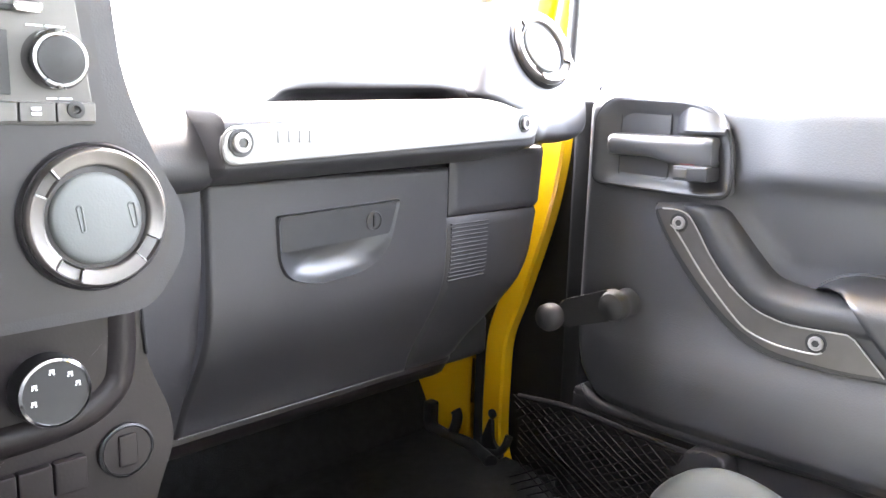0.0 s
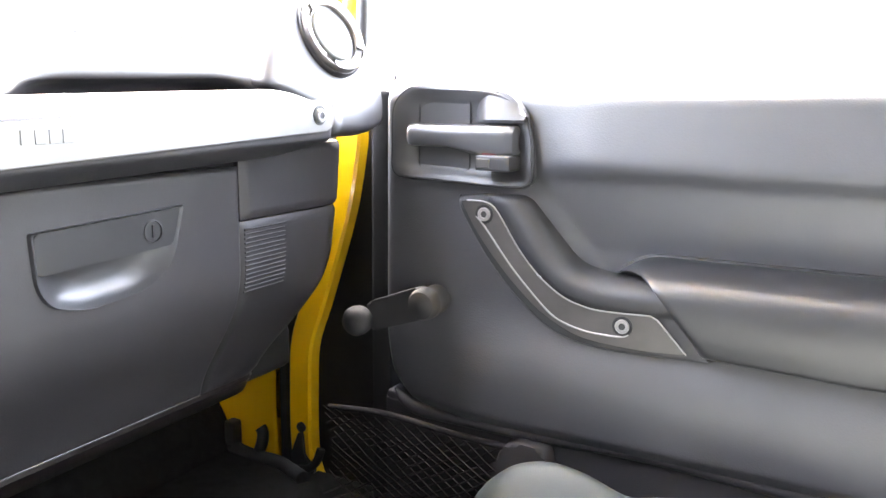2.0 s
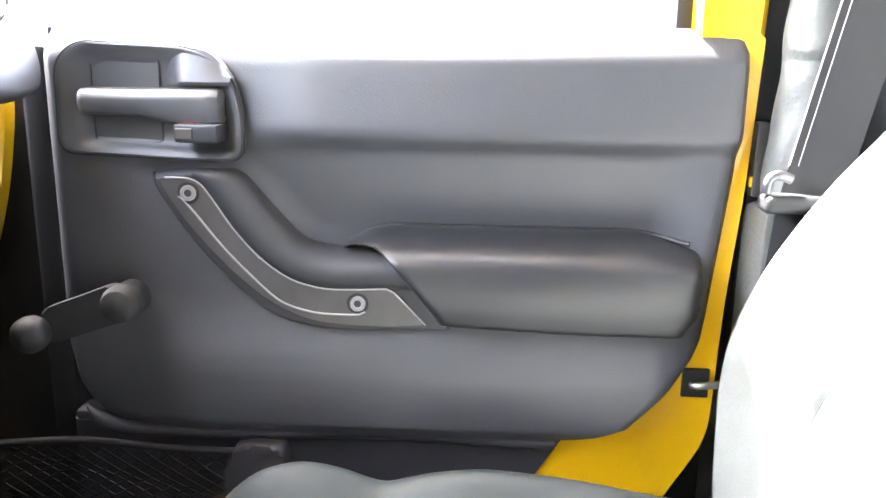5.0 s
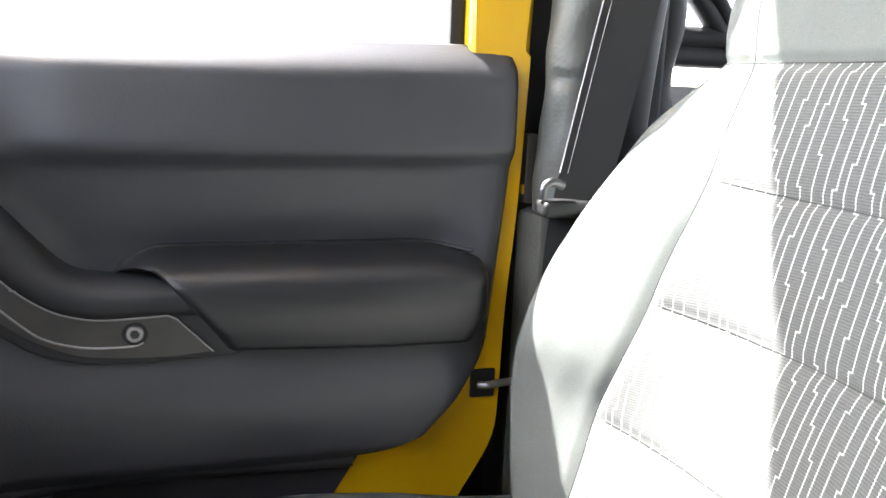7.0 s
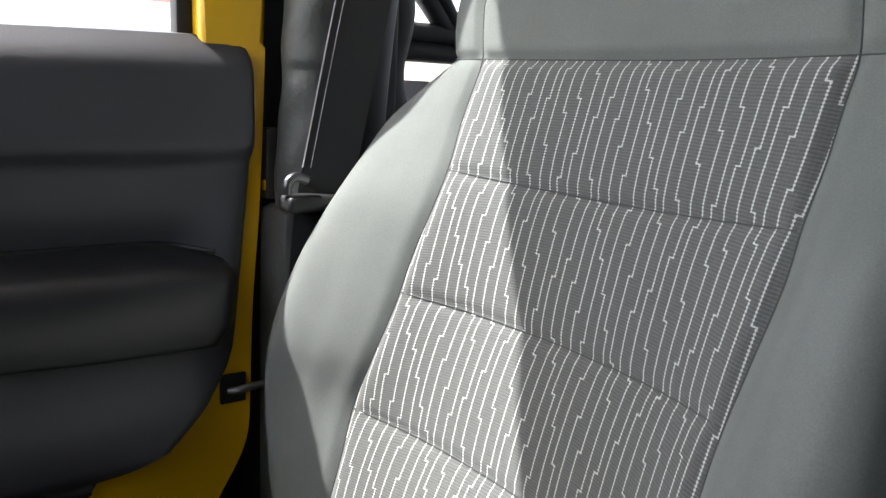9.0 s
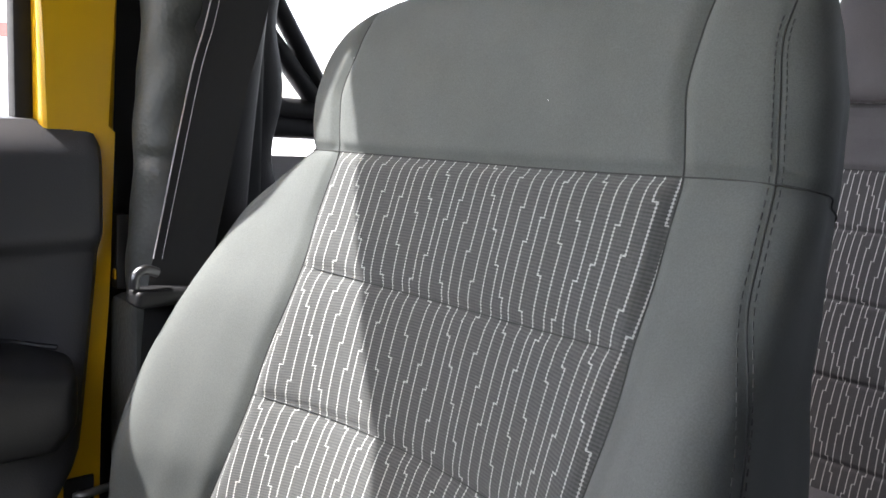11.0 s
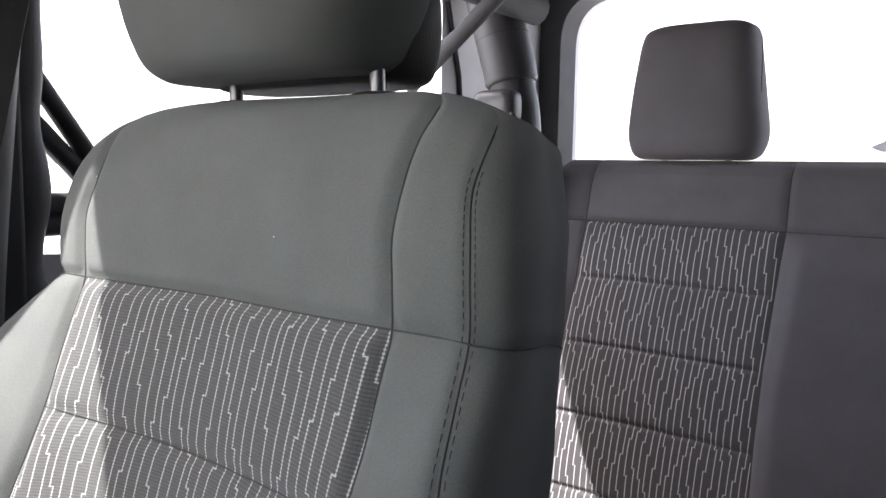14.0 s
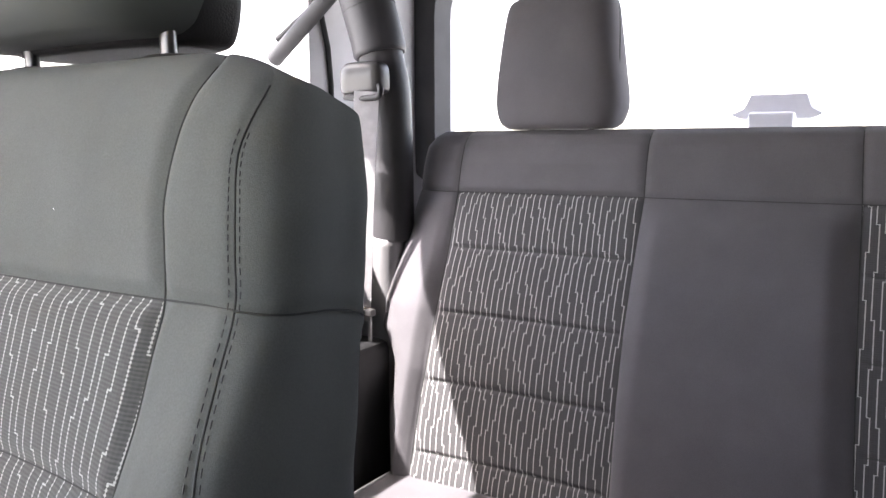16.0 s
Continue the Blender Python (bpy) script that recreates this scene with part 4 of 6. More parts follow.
# upper dash: the slot over the bar, the sloping face and the top
def upper(x, k):
    rise = 0.010 * step(x, 0.0, 0.5)
    low = [(0.70, 0.570), (0.645, 0.574), (0.622, 0.583), (0.613, 0.596), (0.616, 0.612), (0.628, 0.632), (0.646, 0.653), (0.668, 0.674), (0.702, 0.700), (0.735, 0.724), (0.80, 0.742), (0.90, 0.748), (1.08, 0.735)]
    full = [(0.70, 0.60), (0.68, 0.62), (0.65, 0.635), (0.630, 0.645), (0.624, 0.651), (0.632, 0.658), (0.648, 0.668), (0.670, 0.685), (0.705, 0.708), (0.735, 0.724), (0.80, 0.742), (0.90, 0.748), (1.08, 0.735)]
    deep = [(0.70, 0.60), (0.702, 0.625), (0.698, 0.645), (0.692, 0.655), (0.682, 0.661), (0.668, 0.664), (0.656, 0.668), (0.662, 0.682), (0.702, 0.708), (0.735, 0.724), (0.80, 0.742), (0.90, 0.748), (1.08, 0.735)]
    slot = step(x, 0.075, 0.190) * step(x, 0.445, 0.345)
    left = step(x, 0.085, 0.040)
    a = [full[k][i] + (deep[k][i] - full[k][i]) * slot for i in (0, 1)]
    a = [a[i] + (low[k][i] - a[i]) * left for i in (0, 1)]
    over = min(max((x - 0.545) / 0.060, 0.0), 1.0)
    return Vector((x, a[0] + 0.14 * (1 - math.sqrt(max(0.0, 1 - over ** 2.2))), a[1] + rise * step(a[1], 0.60, 0.66)))


bm = bmesh.new()
rows = []
for x in list(np.linspace(-0.06, 0.54, 100)) + list(np.linspace(0.545, 0.605, 24)):
    rows.append(smooth_path([upper(x, k) for k in range(13)], 4))
sheet(bm, rows)
part("top_pad", bm, DASH, dash, "soft dash top in grained grey vinyl")
bm = bmesh.new()
tube(bm, [(x, upper(x, 8).y - 0.001, upper(x, 8).z - 0.0005) for x in np.linspace(0.14, 0.44, 24)], 0.0012, 6)
part("seam_line", bm, BLACK, dash)

# rounded pod at the dash end that holds the vent
bm = bmesh.new()
pod_o = round_outline([(0.470, 0.775), (0.540, 0.796), (0.585, 0.782), (0.622, 0.748), (0.638, 0.700), (0.634, 0.655), (0.615, 0.617), (0.575, 0.606), (0.490, 0.609), (0.484, 0.622), (0.472, 0.643), (0.424, 0.660), (0.396, 0.668), (0.42, 0.71)], [0.02, 0.04, 0.04, 0.05, 0.05, 0.04, 0.03, 0.03, 0.008, 0.012, 0.02, 0.03, 0.008, 0.04], 6)
cx, cz = 0.545, 0.695
rows = []
for k, d in ((1.0, 0.16), (1.0, 0.075), (0.992, 0.052), (0.97, 0.034), (0.935, 0.020), (0.88, 0.009), (0.80, 0.003), (0.6, 0.0), (0.3, 0.0), (0.01, 0.0)):
    r = []
    for x, z in pod_o:
        px, pz = cx + (x - cx) * k, cz + (z - cz) * k
        soft = step(x, 0.47, 0.56) * 0.75 + 0.25
        r.append(Vector((px, 0.603 + 0.40 * (pz - 0.62) + d * (soft if d < 0.1 else 1), pz)))
    rows.append(r)
sheet(bm, rows, closed=True)
part("vent_pod", bm, DASH, dash, "rounded dash end round the air vent")

def round_vent(place, normal, r, parent, label):
    m = frame_of(place, normal)
    notches = (144, 237, 324)
    bm = bmesh.new()
    lathe(bm, [(r * 1.07, -0.03), (r * 1.07, -0.001), (r * 1.035, 0.0015), (r * 1.01, 0.0)], m, 56)
    v = part("air_vent", bm, BEZEL, parent, label)
    bm = bmesh.new()
    n = 216
    rows = []
    for q, h in ((1.0, -0.002), (1.0, 0.003), (0.985, 0.0058), (0.955, 0.0074), (0.935, 0.0074), (0.915, 0.0068), (0.80, 0.0048), (0.775, 0.0046), (0.75, 0.0036), (0.735, 0.001), (0.73, -0.02)):
        ring = []
        for k in range(n):
            a = 360 * k / n
            low = max(1 - step(abs(a - c), 11.0, 12.5) for c in notches) if 0.77 < q < 0.94 else 0.0
            ring.append(m @ Vector((r * q * math.cos(radians(a)), r * q * math.sin(radians(a)), h - 0.0035 * low)))
        rows.append(ring)
    sheet(bm, rows, closed=True)
    ring = part("ring", bm, RINGMETAL, v, "satin metal vent ring")
    for c in notches:
        bm = bmesh.new()
        sheet(bm, [[m @ Vector((r * q * math.cos(radians(c + w)), r * q * math.sin(radians(c + w)), h)) for w in np.linspace(-10.5, 10.5, 9)] for q, h in ((0.93, 0.0044), (0.915, 0.0040), (0.80, 0.0020), (0.785, 0.0018))])
        part("ring_notch", bm, GUNMETAL, ring)
        for e in (-11.8, 11.8):
            bm = bmesh.new()
            tube(bm, [m @ Vector((r * q * math.cos(radians(c + e)), r * q * math.sin(radians(c + e)), h)) for q, h in ((0.94, 0.0072), (0.915, 0.0068), (0.80, 0.0048), (0.78, 0.0046))], 0.0007, 6)
            part("notch_edge", bm, STEEL, ring, "bright notch edge")
    bm = bmesh.new()
    lathe(bm, [(r * 0.74, -0.0042), (r * 0.60, -0.0042)], m, 40)
    part("throat", bm, BLACK, v)
    bm = bmesh.new()
    tilt = m @ pose(0, 0, 0.0015, -3, 2, 0)
    lathe(bm, [(r * 0.675, -0.012), (r * 0.675, -0.003), (r * 0.665, -0.0005), (r * 0.63, 0.0012), (r * 0.55, 0.0021), (r * 0.4, 0.0028), (r * 0.2, 0.0032), (r * 0.02, 0.0033)], tilt, 56)
    disc = part("disc", bm, DISC, v, "pale grey closing disc")
    for q, w in ((-0.27, 0.05), (0.50, 0.07)) if r > 0.05 else ():
        bm = bmesh.new()
        h = 0.0030 if q < 0 else 0.0023
        edge = round_outline([(r * (q - w), r * 0.17), (r * (q + w * 0.4), r * 0.19), (r * (q + w), -r * 0.17), (r * q, -r * 0.19)], r * 0.04, 4)
        tube(bm, [tilt @ Vector((a, b, h)) for a, b in edge + edge[:1]], 0.0009, 6)
        part("finger_dent", bm, DISC, disc)
    return v


round_vent((0.533, 0.640, 0.730), (-0.10, -1, 0.42), 0.049, dash, "round air vent at the dash end")

# ---- centre stack ----
stack = thing("centre_console", "grey centre stack with radio, vent and climate knobs", "centre console", (-0.1, 0.70, 0.33))
bm = bmesh.new()
pod = round_outline([(-0.32, 0.485), (-0.32, 0.78), (-0.048, 0.78), (-0.045, 0.727), (-0.038, 0.666), (-0.012, 0.605), (0.010, 0.566), (0.008, 0.528), (-0.022, 0.487)], [0.01, 0.01, 0.01, 0.02, 0.05, 0.05, 0.03, 0.03, 0.02], 6)
prism(bm, pod[::-1], YP(0.72), 0.115, 0.020, 6)
part("upper_pod", bm, DASH, stack, "rounded dash pod round the radio")
bm = bmesh.new()
face = round_outline([(-0.31, 0.492), (-0.31, 0.77), (-0.068, 0.77), (-0.060, 0.70), (-0.050, 0.632), (-0.020, 0.604), (-0.002, 0.566), (-0.006, 0.534), (-0.03, 0.498)], [0.004, 0.004, 0.004, 0.01, 0.02, 0.03, 0.03, 0.03, 0.02], 6)
prism(bm, face[::-1], YP(0.608), 0.006, 0.002)
part("bezel", bm, BEZEL, stack, "satin grey bezel")
round_vent((-0.066, 0.5975, 0.567), (0, -1, 0.03), 0.0525, stack, "round air vent beside the radio")
bm = bmesh.new()
radio_o = round_outline([(-0.30, 0.636), (-0.30, 0.768), (-0.079, 0.768), (-0.063, 0.636)], 0.002, 3)
prism(bm, radio_o[::-1], YP(0.604), 0.006, 0.001)
radio = part("radio", bm, GUNMETAL, stack, "dark car radio faceplate")
bm = bmesh.new()
box(bm, (-0.30, 0.594, 0.656), (-0.121, 0.599, 0.699), 0.001)
part("screen", bm, BLACK, radio, "black radio display")
bm = bmesh.new()
box(bm, (-0.30, 0.5945, 0.712), (-0.105, 0.5985, 0.716), 0.001)
part("disc_slot", bm, BLACK, radio)
bm = bmesh.new()
box(bm, (-0.118, 0.590, 0.711), (-0.098, 0.599, 0.719), 0.003)
part("slot_tab", bm, CHROME, radio)
bm = bmesh.new()
lathe(bm, [(0.021, 0.0), (0.0205, 0.012), (0.0185, 0.016), (0.0165, 0.0165)], frame_of((-0.0915, 0.598, 0.681), (0, -1, 0)), 40)
kn = part("tuning_knob", bm, KNOBRIM, radio, "bright ringed tuning knob")
bm = bmesh.new()
lathe(bm, [(0.0164, 0.0166), (0.0158, 0.0174), (0.0, 0.0180)], frame_of((-0.0915, 0.598, 0.681), (0, -1, 0)), 40)
part("knob_face", bm, PIANO, kn, "glossy dark knob face")
for x, z, w, h in ((-0.108, 0.7030, 0.011, 0.0012), (-0.095, 0.7030, 0.013, 0.0012), (-0.097, 0.6535, 0.007, 0.0012), (-0.0885, 0.6535, 0.009, 0.0012), (-0.0865, 0.6485, 0.005, 0.0011), (-0.0685, 0.6385, 0.004, 0.0010)):
    bm = bmesh.new()
    box(bm, (x, 0.5972, z), (x + w, 0.5982, z + h))
    part("print", bm, WHITE, radio)
for x0, x1 in ((-0.131, -0.118), (-0.1165, -0.0925), (-0.0915, -0.064)):
    bm = bmesh.new()
    box(bm, (x0, 0.5945, 0.6375), (x1, 0.599, 0.6515), 0.0012)
    b = part("radio_button", bm, GUNMETAL, radio)
    if x0 == -0.1165:
        for dz in (0.0, 0.0035):
            bm = bmesh.new()
            box(bm, (-0.109, 0.5937, 0.6425 + dz), (-0.1025, 0.5948, 0.6445 + dz))
            part("print", bm, WHITE, b)
bm = bmesh.new()
lathe(bm, [(0.0062, 0.0), (0.0062, 0.0012), (0.005, 0.0016), (0.003, 0.0016), (0.0022, -0.001)], frame_of((-0.0785, 0.5945, 0.6465), (0, -1, 0)), 24)
part("audio_jack", bm, BLACK, radio)

# lower stack: climate knob, socket, switches
bm = bmesh.new()
low = round_outline([(-0.32, 0.20), (-0.32, 0.492), (-0.024, 0.492), (-0.021, 0.44), (0.0, 0.39), (0.004, 0.36), (-0.02, 0.30), (-0.03, 0.20)], [0.01, 0.005, 0.01, 0.03, 0.03, 0.03, 0.04, 0.01], 5)
prism(bm, low[::-1], YP(0.74), 0.115, 0.008, 3)
part("lower_panel", bm, WARM, stack, "warm grey lower console panel")
bm = bmesh.new()
pts = smooth_path([(-0.31, 0.6365, 0.396), (-0.15, 0.6355, 0.397), (-0.08, 0.6355, 0.402), (-0.048, 0.6360, 0.42), (-0.040, 0.6365, 0.45), (-0.039, 0.6370, 0.492)], 8)
tube(bm, pts, 0.0165, 24)
part("recess_edge", bm, WARM, stack, "soft raised edge round the climate recess")
bm = bmesh.new()
tube(bm, smooth_path([(-0.0215, 0.6245, 0.490), (-0.021, 0.6240, 0.465), (-0.019, 0.6240, 0.444)], 5), 0.0018, 8)
part("slit", bm, BLACK, stack)
km = frame_of((-0.101, 0.626, 0.434), (0, -1, 0.05))
bm = bmesh.new()
lathe(bm, [(0.028, 0.0), (0.0275, 0.018), (0.0265, 0.021)], km, 48)
ckn = part("climate_knob", bm, BLACK, stack, "black climate knob with bright rim")
bm = bmesh.new()
lathe(bm, [(0.0266, 0.0190), (0.0266, 0.0218), (0.0245, 0.0228), (0.0240, 0.0215)], km, 48)
part("rim", bm, CHROME, ckn, "chrome rim")
bm = bmesh.new()
lathe(bm, [(0.0242, 0.0190), (0.0240, 0.0216), (0.0, 0.0222)], km, 48)
kf = part("knob_face", bm, BLACK, ckn)
for ang in (196, 153, 97, 49, 15):
    bm = bmesh.new()
    c = Vector((0.017 * math.cos(radians(ang)), 0.017 * math.sin(radians(ang)), 0.0222))
    m2 = km @ Matrix.Translation(c) @ Matrix.Scale(0.8, 4)
    box(bm, (-0.0022, -0.0006, 0), (0.0022, 0.0022, 0.0004), 0, m2)
    box(bm, (-0.0030, -0.0026, 0), (-0.0012, -0.0012, 0.0004), 0, m2)
    box(bm, (0.0008, -0.0030, 0), (0.0024, -0.0012, 0.0004), 0, m2)
    part("mark", bm, WHITE, ckn)
om = frame_of((-0.041, 0.6245, 0.364), (0, -1, 0.02))
bm = bmesh.new()
lathe(bm, [(0.0235, 0.0), (0.0235, 0.003), (0.0215, 0.0042), (0.0205, 0.002)], om, 44)
so = part("power_socket", bm, BLACK, stack, "round black power socket cover")
bm = bmesh.new()
lathe(bm, [(0.0205, 0.0), (0.0203, 0.0035), (0.0, 0.0045)], om, 44)
part("cap", bm, WARM, so)
bm = bmesh.new()
box(bm, (-0.008, -0.013, 0.003), (0.008, 0.015, 0.0062), 0.002, om)
part("cap_tab", bm, WARM, so)
for k in range(5):
    x1 = -0.0755 - k * 0.0265
    bm = bmesh.new()
    box(bm, (x1 - 0.0255, 0.6175, 0.344), (x1, 0.628, 0.372), 0.002)
    part("switch", bm, WARM, stack, "blank switch cover")

# ---- seats ----
def patch(q0, q1, v0, v1, nq, nv, point, sink, mat, name, parent, label="", puff=None, uv=True, edges=(1, 1, 1, 1), inward=lambda p: 0.0):
    """A cushion panel on the surface point(q, v), drawn in along its edges where it is sewn (q0, q1, v0, v1 edges)."""
    P = [[Vector(point(q0 + (q1 - q0) * i / nq, v0 + (v1 - v0) * j / nv)) for i in range(nq + 1)] for j in range(nv + 1)]
    rows, uvs = [], []
    for j in range(nv + 1):
        r, t = [], []
        run = [float(d) for d in np.cumsum([(P[j][i] - P[j][max(i - 1, 0)]).length for i in range(nq + 1)])]
        for i in range(nq + 1):
            p = P[j][i]
            gaps = [(p - P[j][0]).length if edges[0] else 9, (p - P[j][nq]).length if edges[1] else 9, (p - P[0][i]).length if edges[2] else 9, (p - P[nv][i]).length if edges[3] else 9]
            s = sum(math.exp(-(g / 0.0055) ** 2) * e for g, e in zip(gaps, edges)) * sink
            s = min(s, sink)
            h = puff(p) * (1 - math.exp(-(min(gaps) / 0.012) ** 2)) if puff else 0.0
            r.append(p + Vector((inward(p), -1, -0.2)).normalized() * (s - h))
            t.append((run[i] - run[nq // 2], p.z * 1.05 + p.y * 0.2))
        rows.append(r)
        uvs.append(t)
    bm = bmesh.new()
    sheet(bm, rows, uvs if uv else None)
    return part(name, bm, mat, parent, label)


SX = 0.26
ZF = [0.1800, 0.2500, 0.3000, 0.3500, 0.4000, 0.4500, 0.5000, 0.5500, 0.5850, 0.6200, 0.6500, 0.6800, 0.7100, 0.7400, 0.7800, 0.8050, 0.8200, 0.8290, 0.8340]
YF = [-0.0850, -0.1180, -0.1379, -0.1569, -0.1730, -0.1900, -0.2027, -0.2148, -0.2235, -0.2330, -0.2415, -0.2500, -0.2550, -0.2600, -0.2700, -0.2830, -0.2970, -0.3150, -0.3450]
WI = ([0.2026, 0.2066, 0.2109, 0.2169, 0.2080, 0.2000, 0.1938, 0.1822, 0.1776, 0.1803, 0.1784, 0.1771, 0.1844, 0.1891, 0.1806, 0.1829, 0.1851, 0.1770, 0.1501], [0.2312, 0.2272, 0.2194, 0.2113, 0.2092, 0.2078, 0.2085, 0.2070, 0.1990, 0.1924, 0.1885, 0.1845, 0.1797, 0.1748, 0.1766, 0.1767, 0.1763, 0.1676, 0.1404])  # half width to the insert seam: door side, inner side
WO = ([0.2512, 0.2828, 0.3019, 0.3156, 0.3195, 0.3226, 0.3190, 0.3133, 0.3130, 0.3112, 0.2775, 0.2438, 0.2471, 0.2504, 0.2511, 0.2466, 0.2379, 0.2231, 0.1802], [0.2897, 0.2973, 0.2994, 0.3008, 0.3004, 0.2991, 0.2908, 0.2803, 0.2784, 0.2750, 0.2733, 0.2716, 0.2687, 0.2659, 0.2571, 0.2504, 0.2419, 0.2272, 0.1844])
BF = [0.0100, 0.0500, 0.0705, 0.0885, 0.0990, 0.0981, 0.0849, 0.0646, 0.0439, 0.0220, 0.0115, 0.0010, 0.0005, 0.0000, 0.0000, 0.0000, 0.0000, 0.0000, 0.0000]
YB = [-0.2400, -0.2600, -0.2714, -0.2829, -0.2950, -0.3084, -0.3219, -0.3348, -0.3427, -0.3500, -0.3560, -0.3620, -0.3680, -0.3740, -0.3800, -0.3820, -0.3800, -0.3740, -0.3600]
FLANK = ([5.0000, 5.0000, 5.0000, 4.9333, 4.8667, 4.8000, 4.6636, 4.5273, 4.3958, 4.2500, 4.1250, 4.0000, 3.9813, 3.9625, 3.9643, 3.9821, 3.9929, 3.9993, 4.0000], [5.0298, 5.0442, 5.0709, 5.0389, 5.0370, 5.0352, 4.9986, 4.9620, 4.5446, 4.1129, 4.0095, 3.9062, 3.8825, 3.8588, 3.8171, 3.9134, 4.0135, 4.0735, 4.1040])


def seat_section(z, inner):
    yc, wi, wo, b, yb = (curve(z, ZF, a) for a in (YF, WI[inner], WO[inner], BF, YB))
    wi -= 0.28 * b
    g = wo - wi
    t = yc - yb
    return [Vector((0, yc - 0.010)), Vector((wi * 0.55, yc - 0.004 + 0.06 * b)), Vector((wi, yc + 0.002 + 0.33 * b)), Vector((wi + 0.36 * g, yc + 0.64 * b + 0.003)),
            Vector((wi + 0.70 * g, yc + 0.91 * b - 0.001)), Vector((wo - 0.004, yc + 0.80 * b - 0.024 * min(1, t / 0.09))), Vector((wo, yc + 0.2 * b - 0.45 * t)), Vector((wo - 0.014, yc - 0.85 * t)), Vector((wo - 0.06, yb)), Vector((0, yb))]


SECTIONS = {}


def seat_point(q, z):
    """q runs from the middle (0) over the front corner (about 4) to the middle of the back (9); below 0 on the inner side."""
    inner = 1 if q < 0 else 0
    key = (round(z, 5), inner)
    if key not in SECTIONS:
        SECTIONS[key] = seat_section(z, inner)
    c = SECTIONS[key]
    s = min(abs(q), 8.9999)
    i = int(s)
    t = s - i
    a, b, d, e = c[max(i - 1, 0)] if i else Vector((-c[1].x, c[1].y)), c[i], c[i + 1], c[min(i + 2, 9)]
    p = 0.5 * (2 * b + (d - a) * t + (2 * a - 5 * b + 4 * d - e) * t * t + (3 * b - a - 3 * d + e) * t ** 3)
    if inner:
        taper = step(s, 4.4, 6.4) * step(s, 9.0, 8.4)
        p = Vector((p.x - 0.034 * taper, p.y - 0.042 * taper))
    # the top edge is domed: it falls towards both shoulders
    u = min(max(p.x / 0.235, 0.0), 1.3)
    out = -p.x if inner else p.x
    z -= ((0.0197 if inner else 0.0269) * max(0.0, (u - 0.35) / 0.65) ** 2.6 - 0.0025 * (1 - u * u) - 0.006 * out) * step(z, 0.70, 0.834)
    z += math.exp(-((z - 0.682) / 0.06) ** 2) * (0.0048 * min(u, 1.0) ** 2 * inner - 0.0003 * out / 0.2)
    return (SX + out, p.y, z)


SQ = 4.0


def seat_surface(r, z):
    """As seat_point, with the flank seam always at r = 4."""
    s, q = abs(r), curve(z, ZF, FLANK[1 if r < 0 else 0])
    z -= lerp(z, [0.18, 0.60, 0.684, 0.80, 0.834], [0.0, 0.014, 0.0258, 0.03, 0.03]) * 1.9 * (max(0.0, min(s, 8.0) - 2.0) / 6.0) ** 2.8 * step(s, 9.0, 8.2) * (1.0 if r < 0 else 0.3)
    w = s if s < 2 else 2 + (q - 2) * (s - 2) / 2 if s < 4 else q + (8 - q) * (s - 4) / 4
    return seat_point(math.copysign(w, r), z)


QUILT = (0.235, 0.338, 0.456, 0.572)


def quilted(p):
    d = min(abs(p.z - z - 0.010 * ((p.x - SX) / 0.2) ** 2) for z in QUILT)
    return 0.003 * (1 - math.exp(-(d / 0.022) ** 2)) - 0.0030 * math.exp(-(d / 0.0055) ** 2)


seat = thing("passenger_seat", "grey cloth passenger seat with striped woven insert", "car seat", (SX, -0.1, 0.0))
SPLIT = 0.682
back = part("backrest", (lambda b: (sheet(b, [[seat_surface(q, z) for q in list(np.linspace(7.6, 9, 10)) + list(np.linspace(-9, -7.6, 10))] for z in np.linspace(0.18, 0.834, 40)]), b)[1])(bmesh.new()), FABRIC, seat, "reclined grey cloth backrest")
patch(-2, 2, 0.18, SPLIT, 72, 150, seat_surface, 0.005, STRIPED, "insert", back, "dark woven insert with pale stepped stripes", quilted)
patch(-2, 2, SPLIT, 0.834, 56, 60, seat_surface, 0.005, FABRIC, "top_panel", back, "plain grey cloth upper panel", edges=(1, 1, 1, 0))
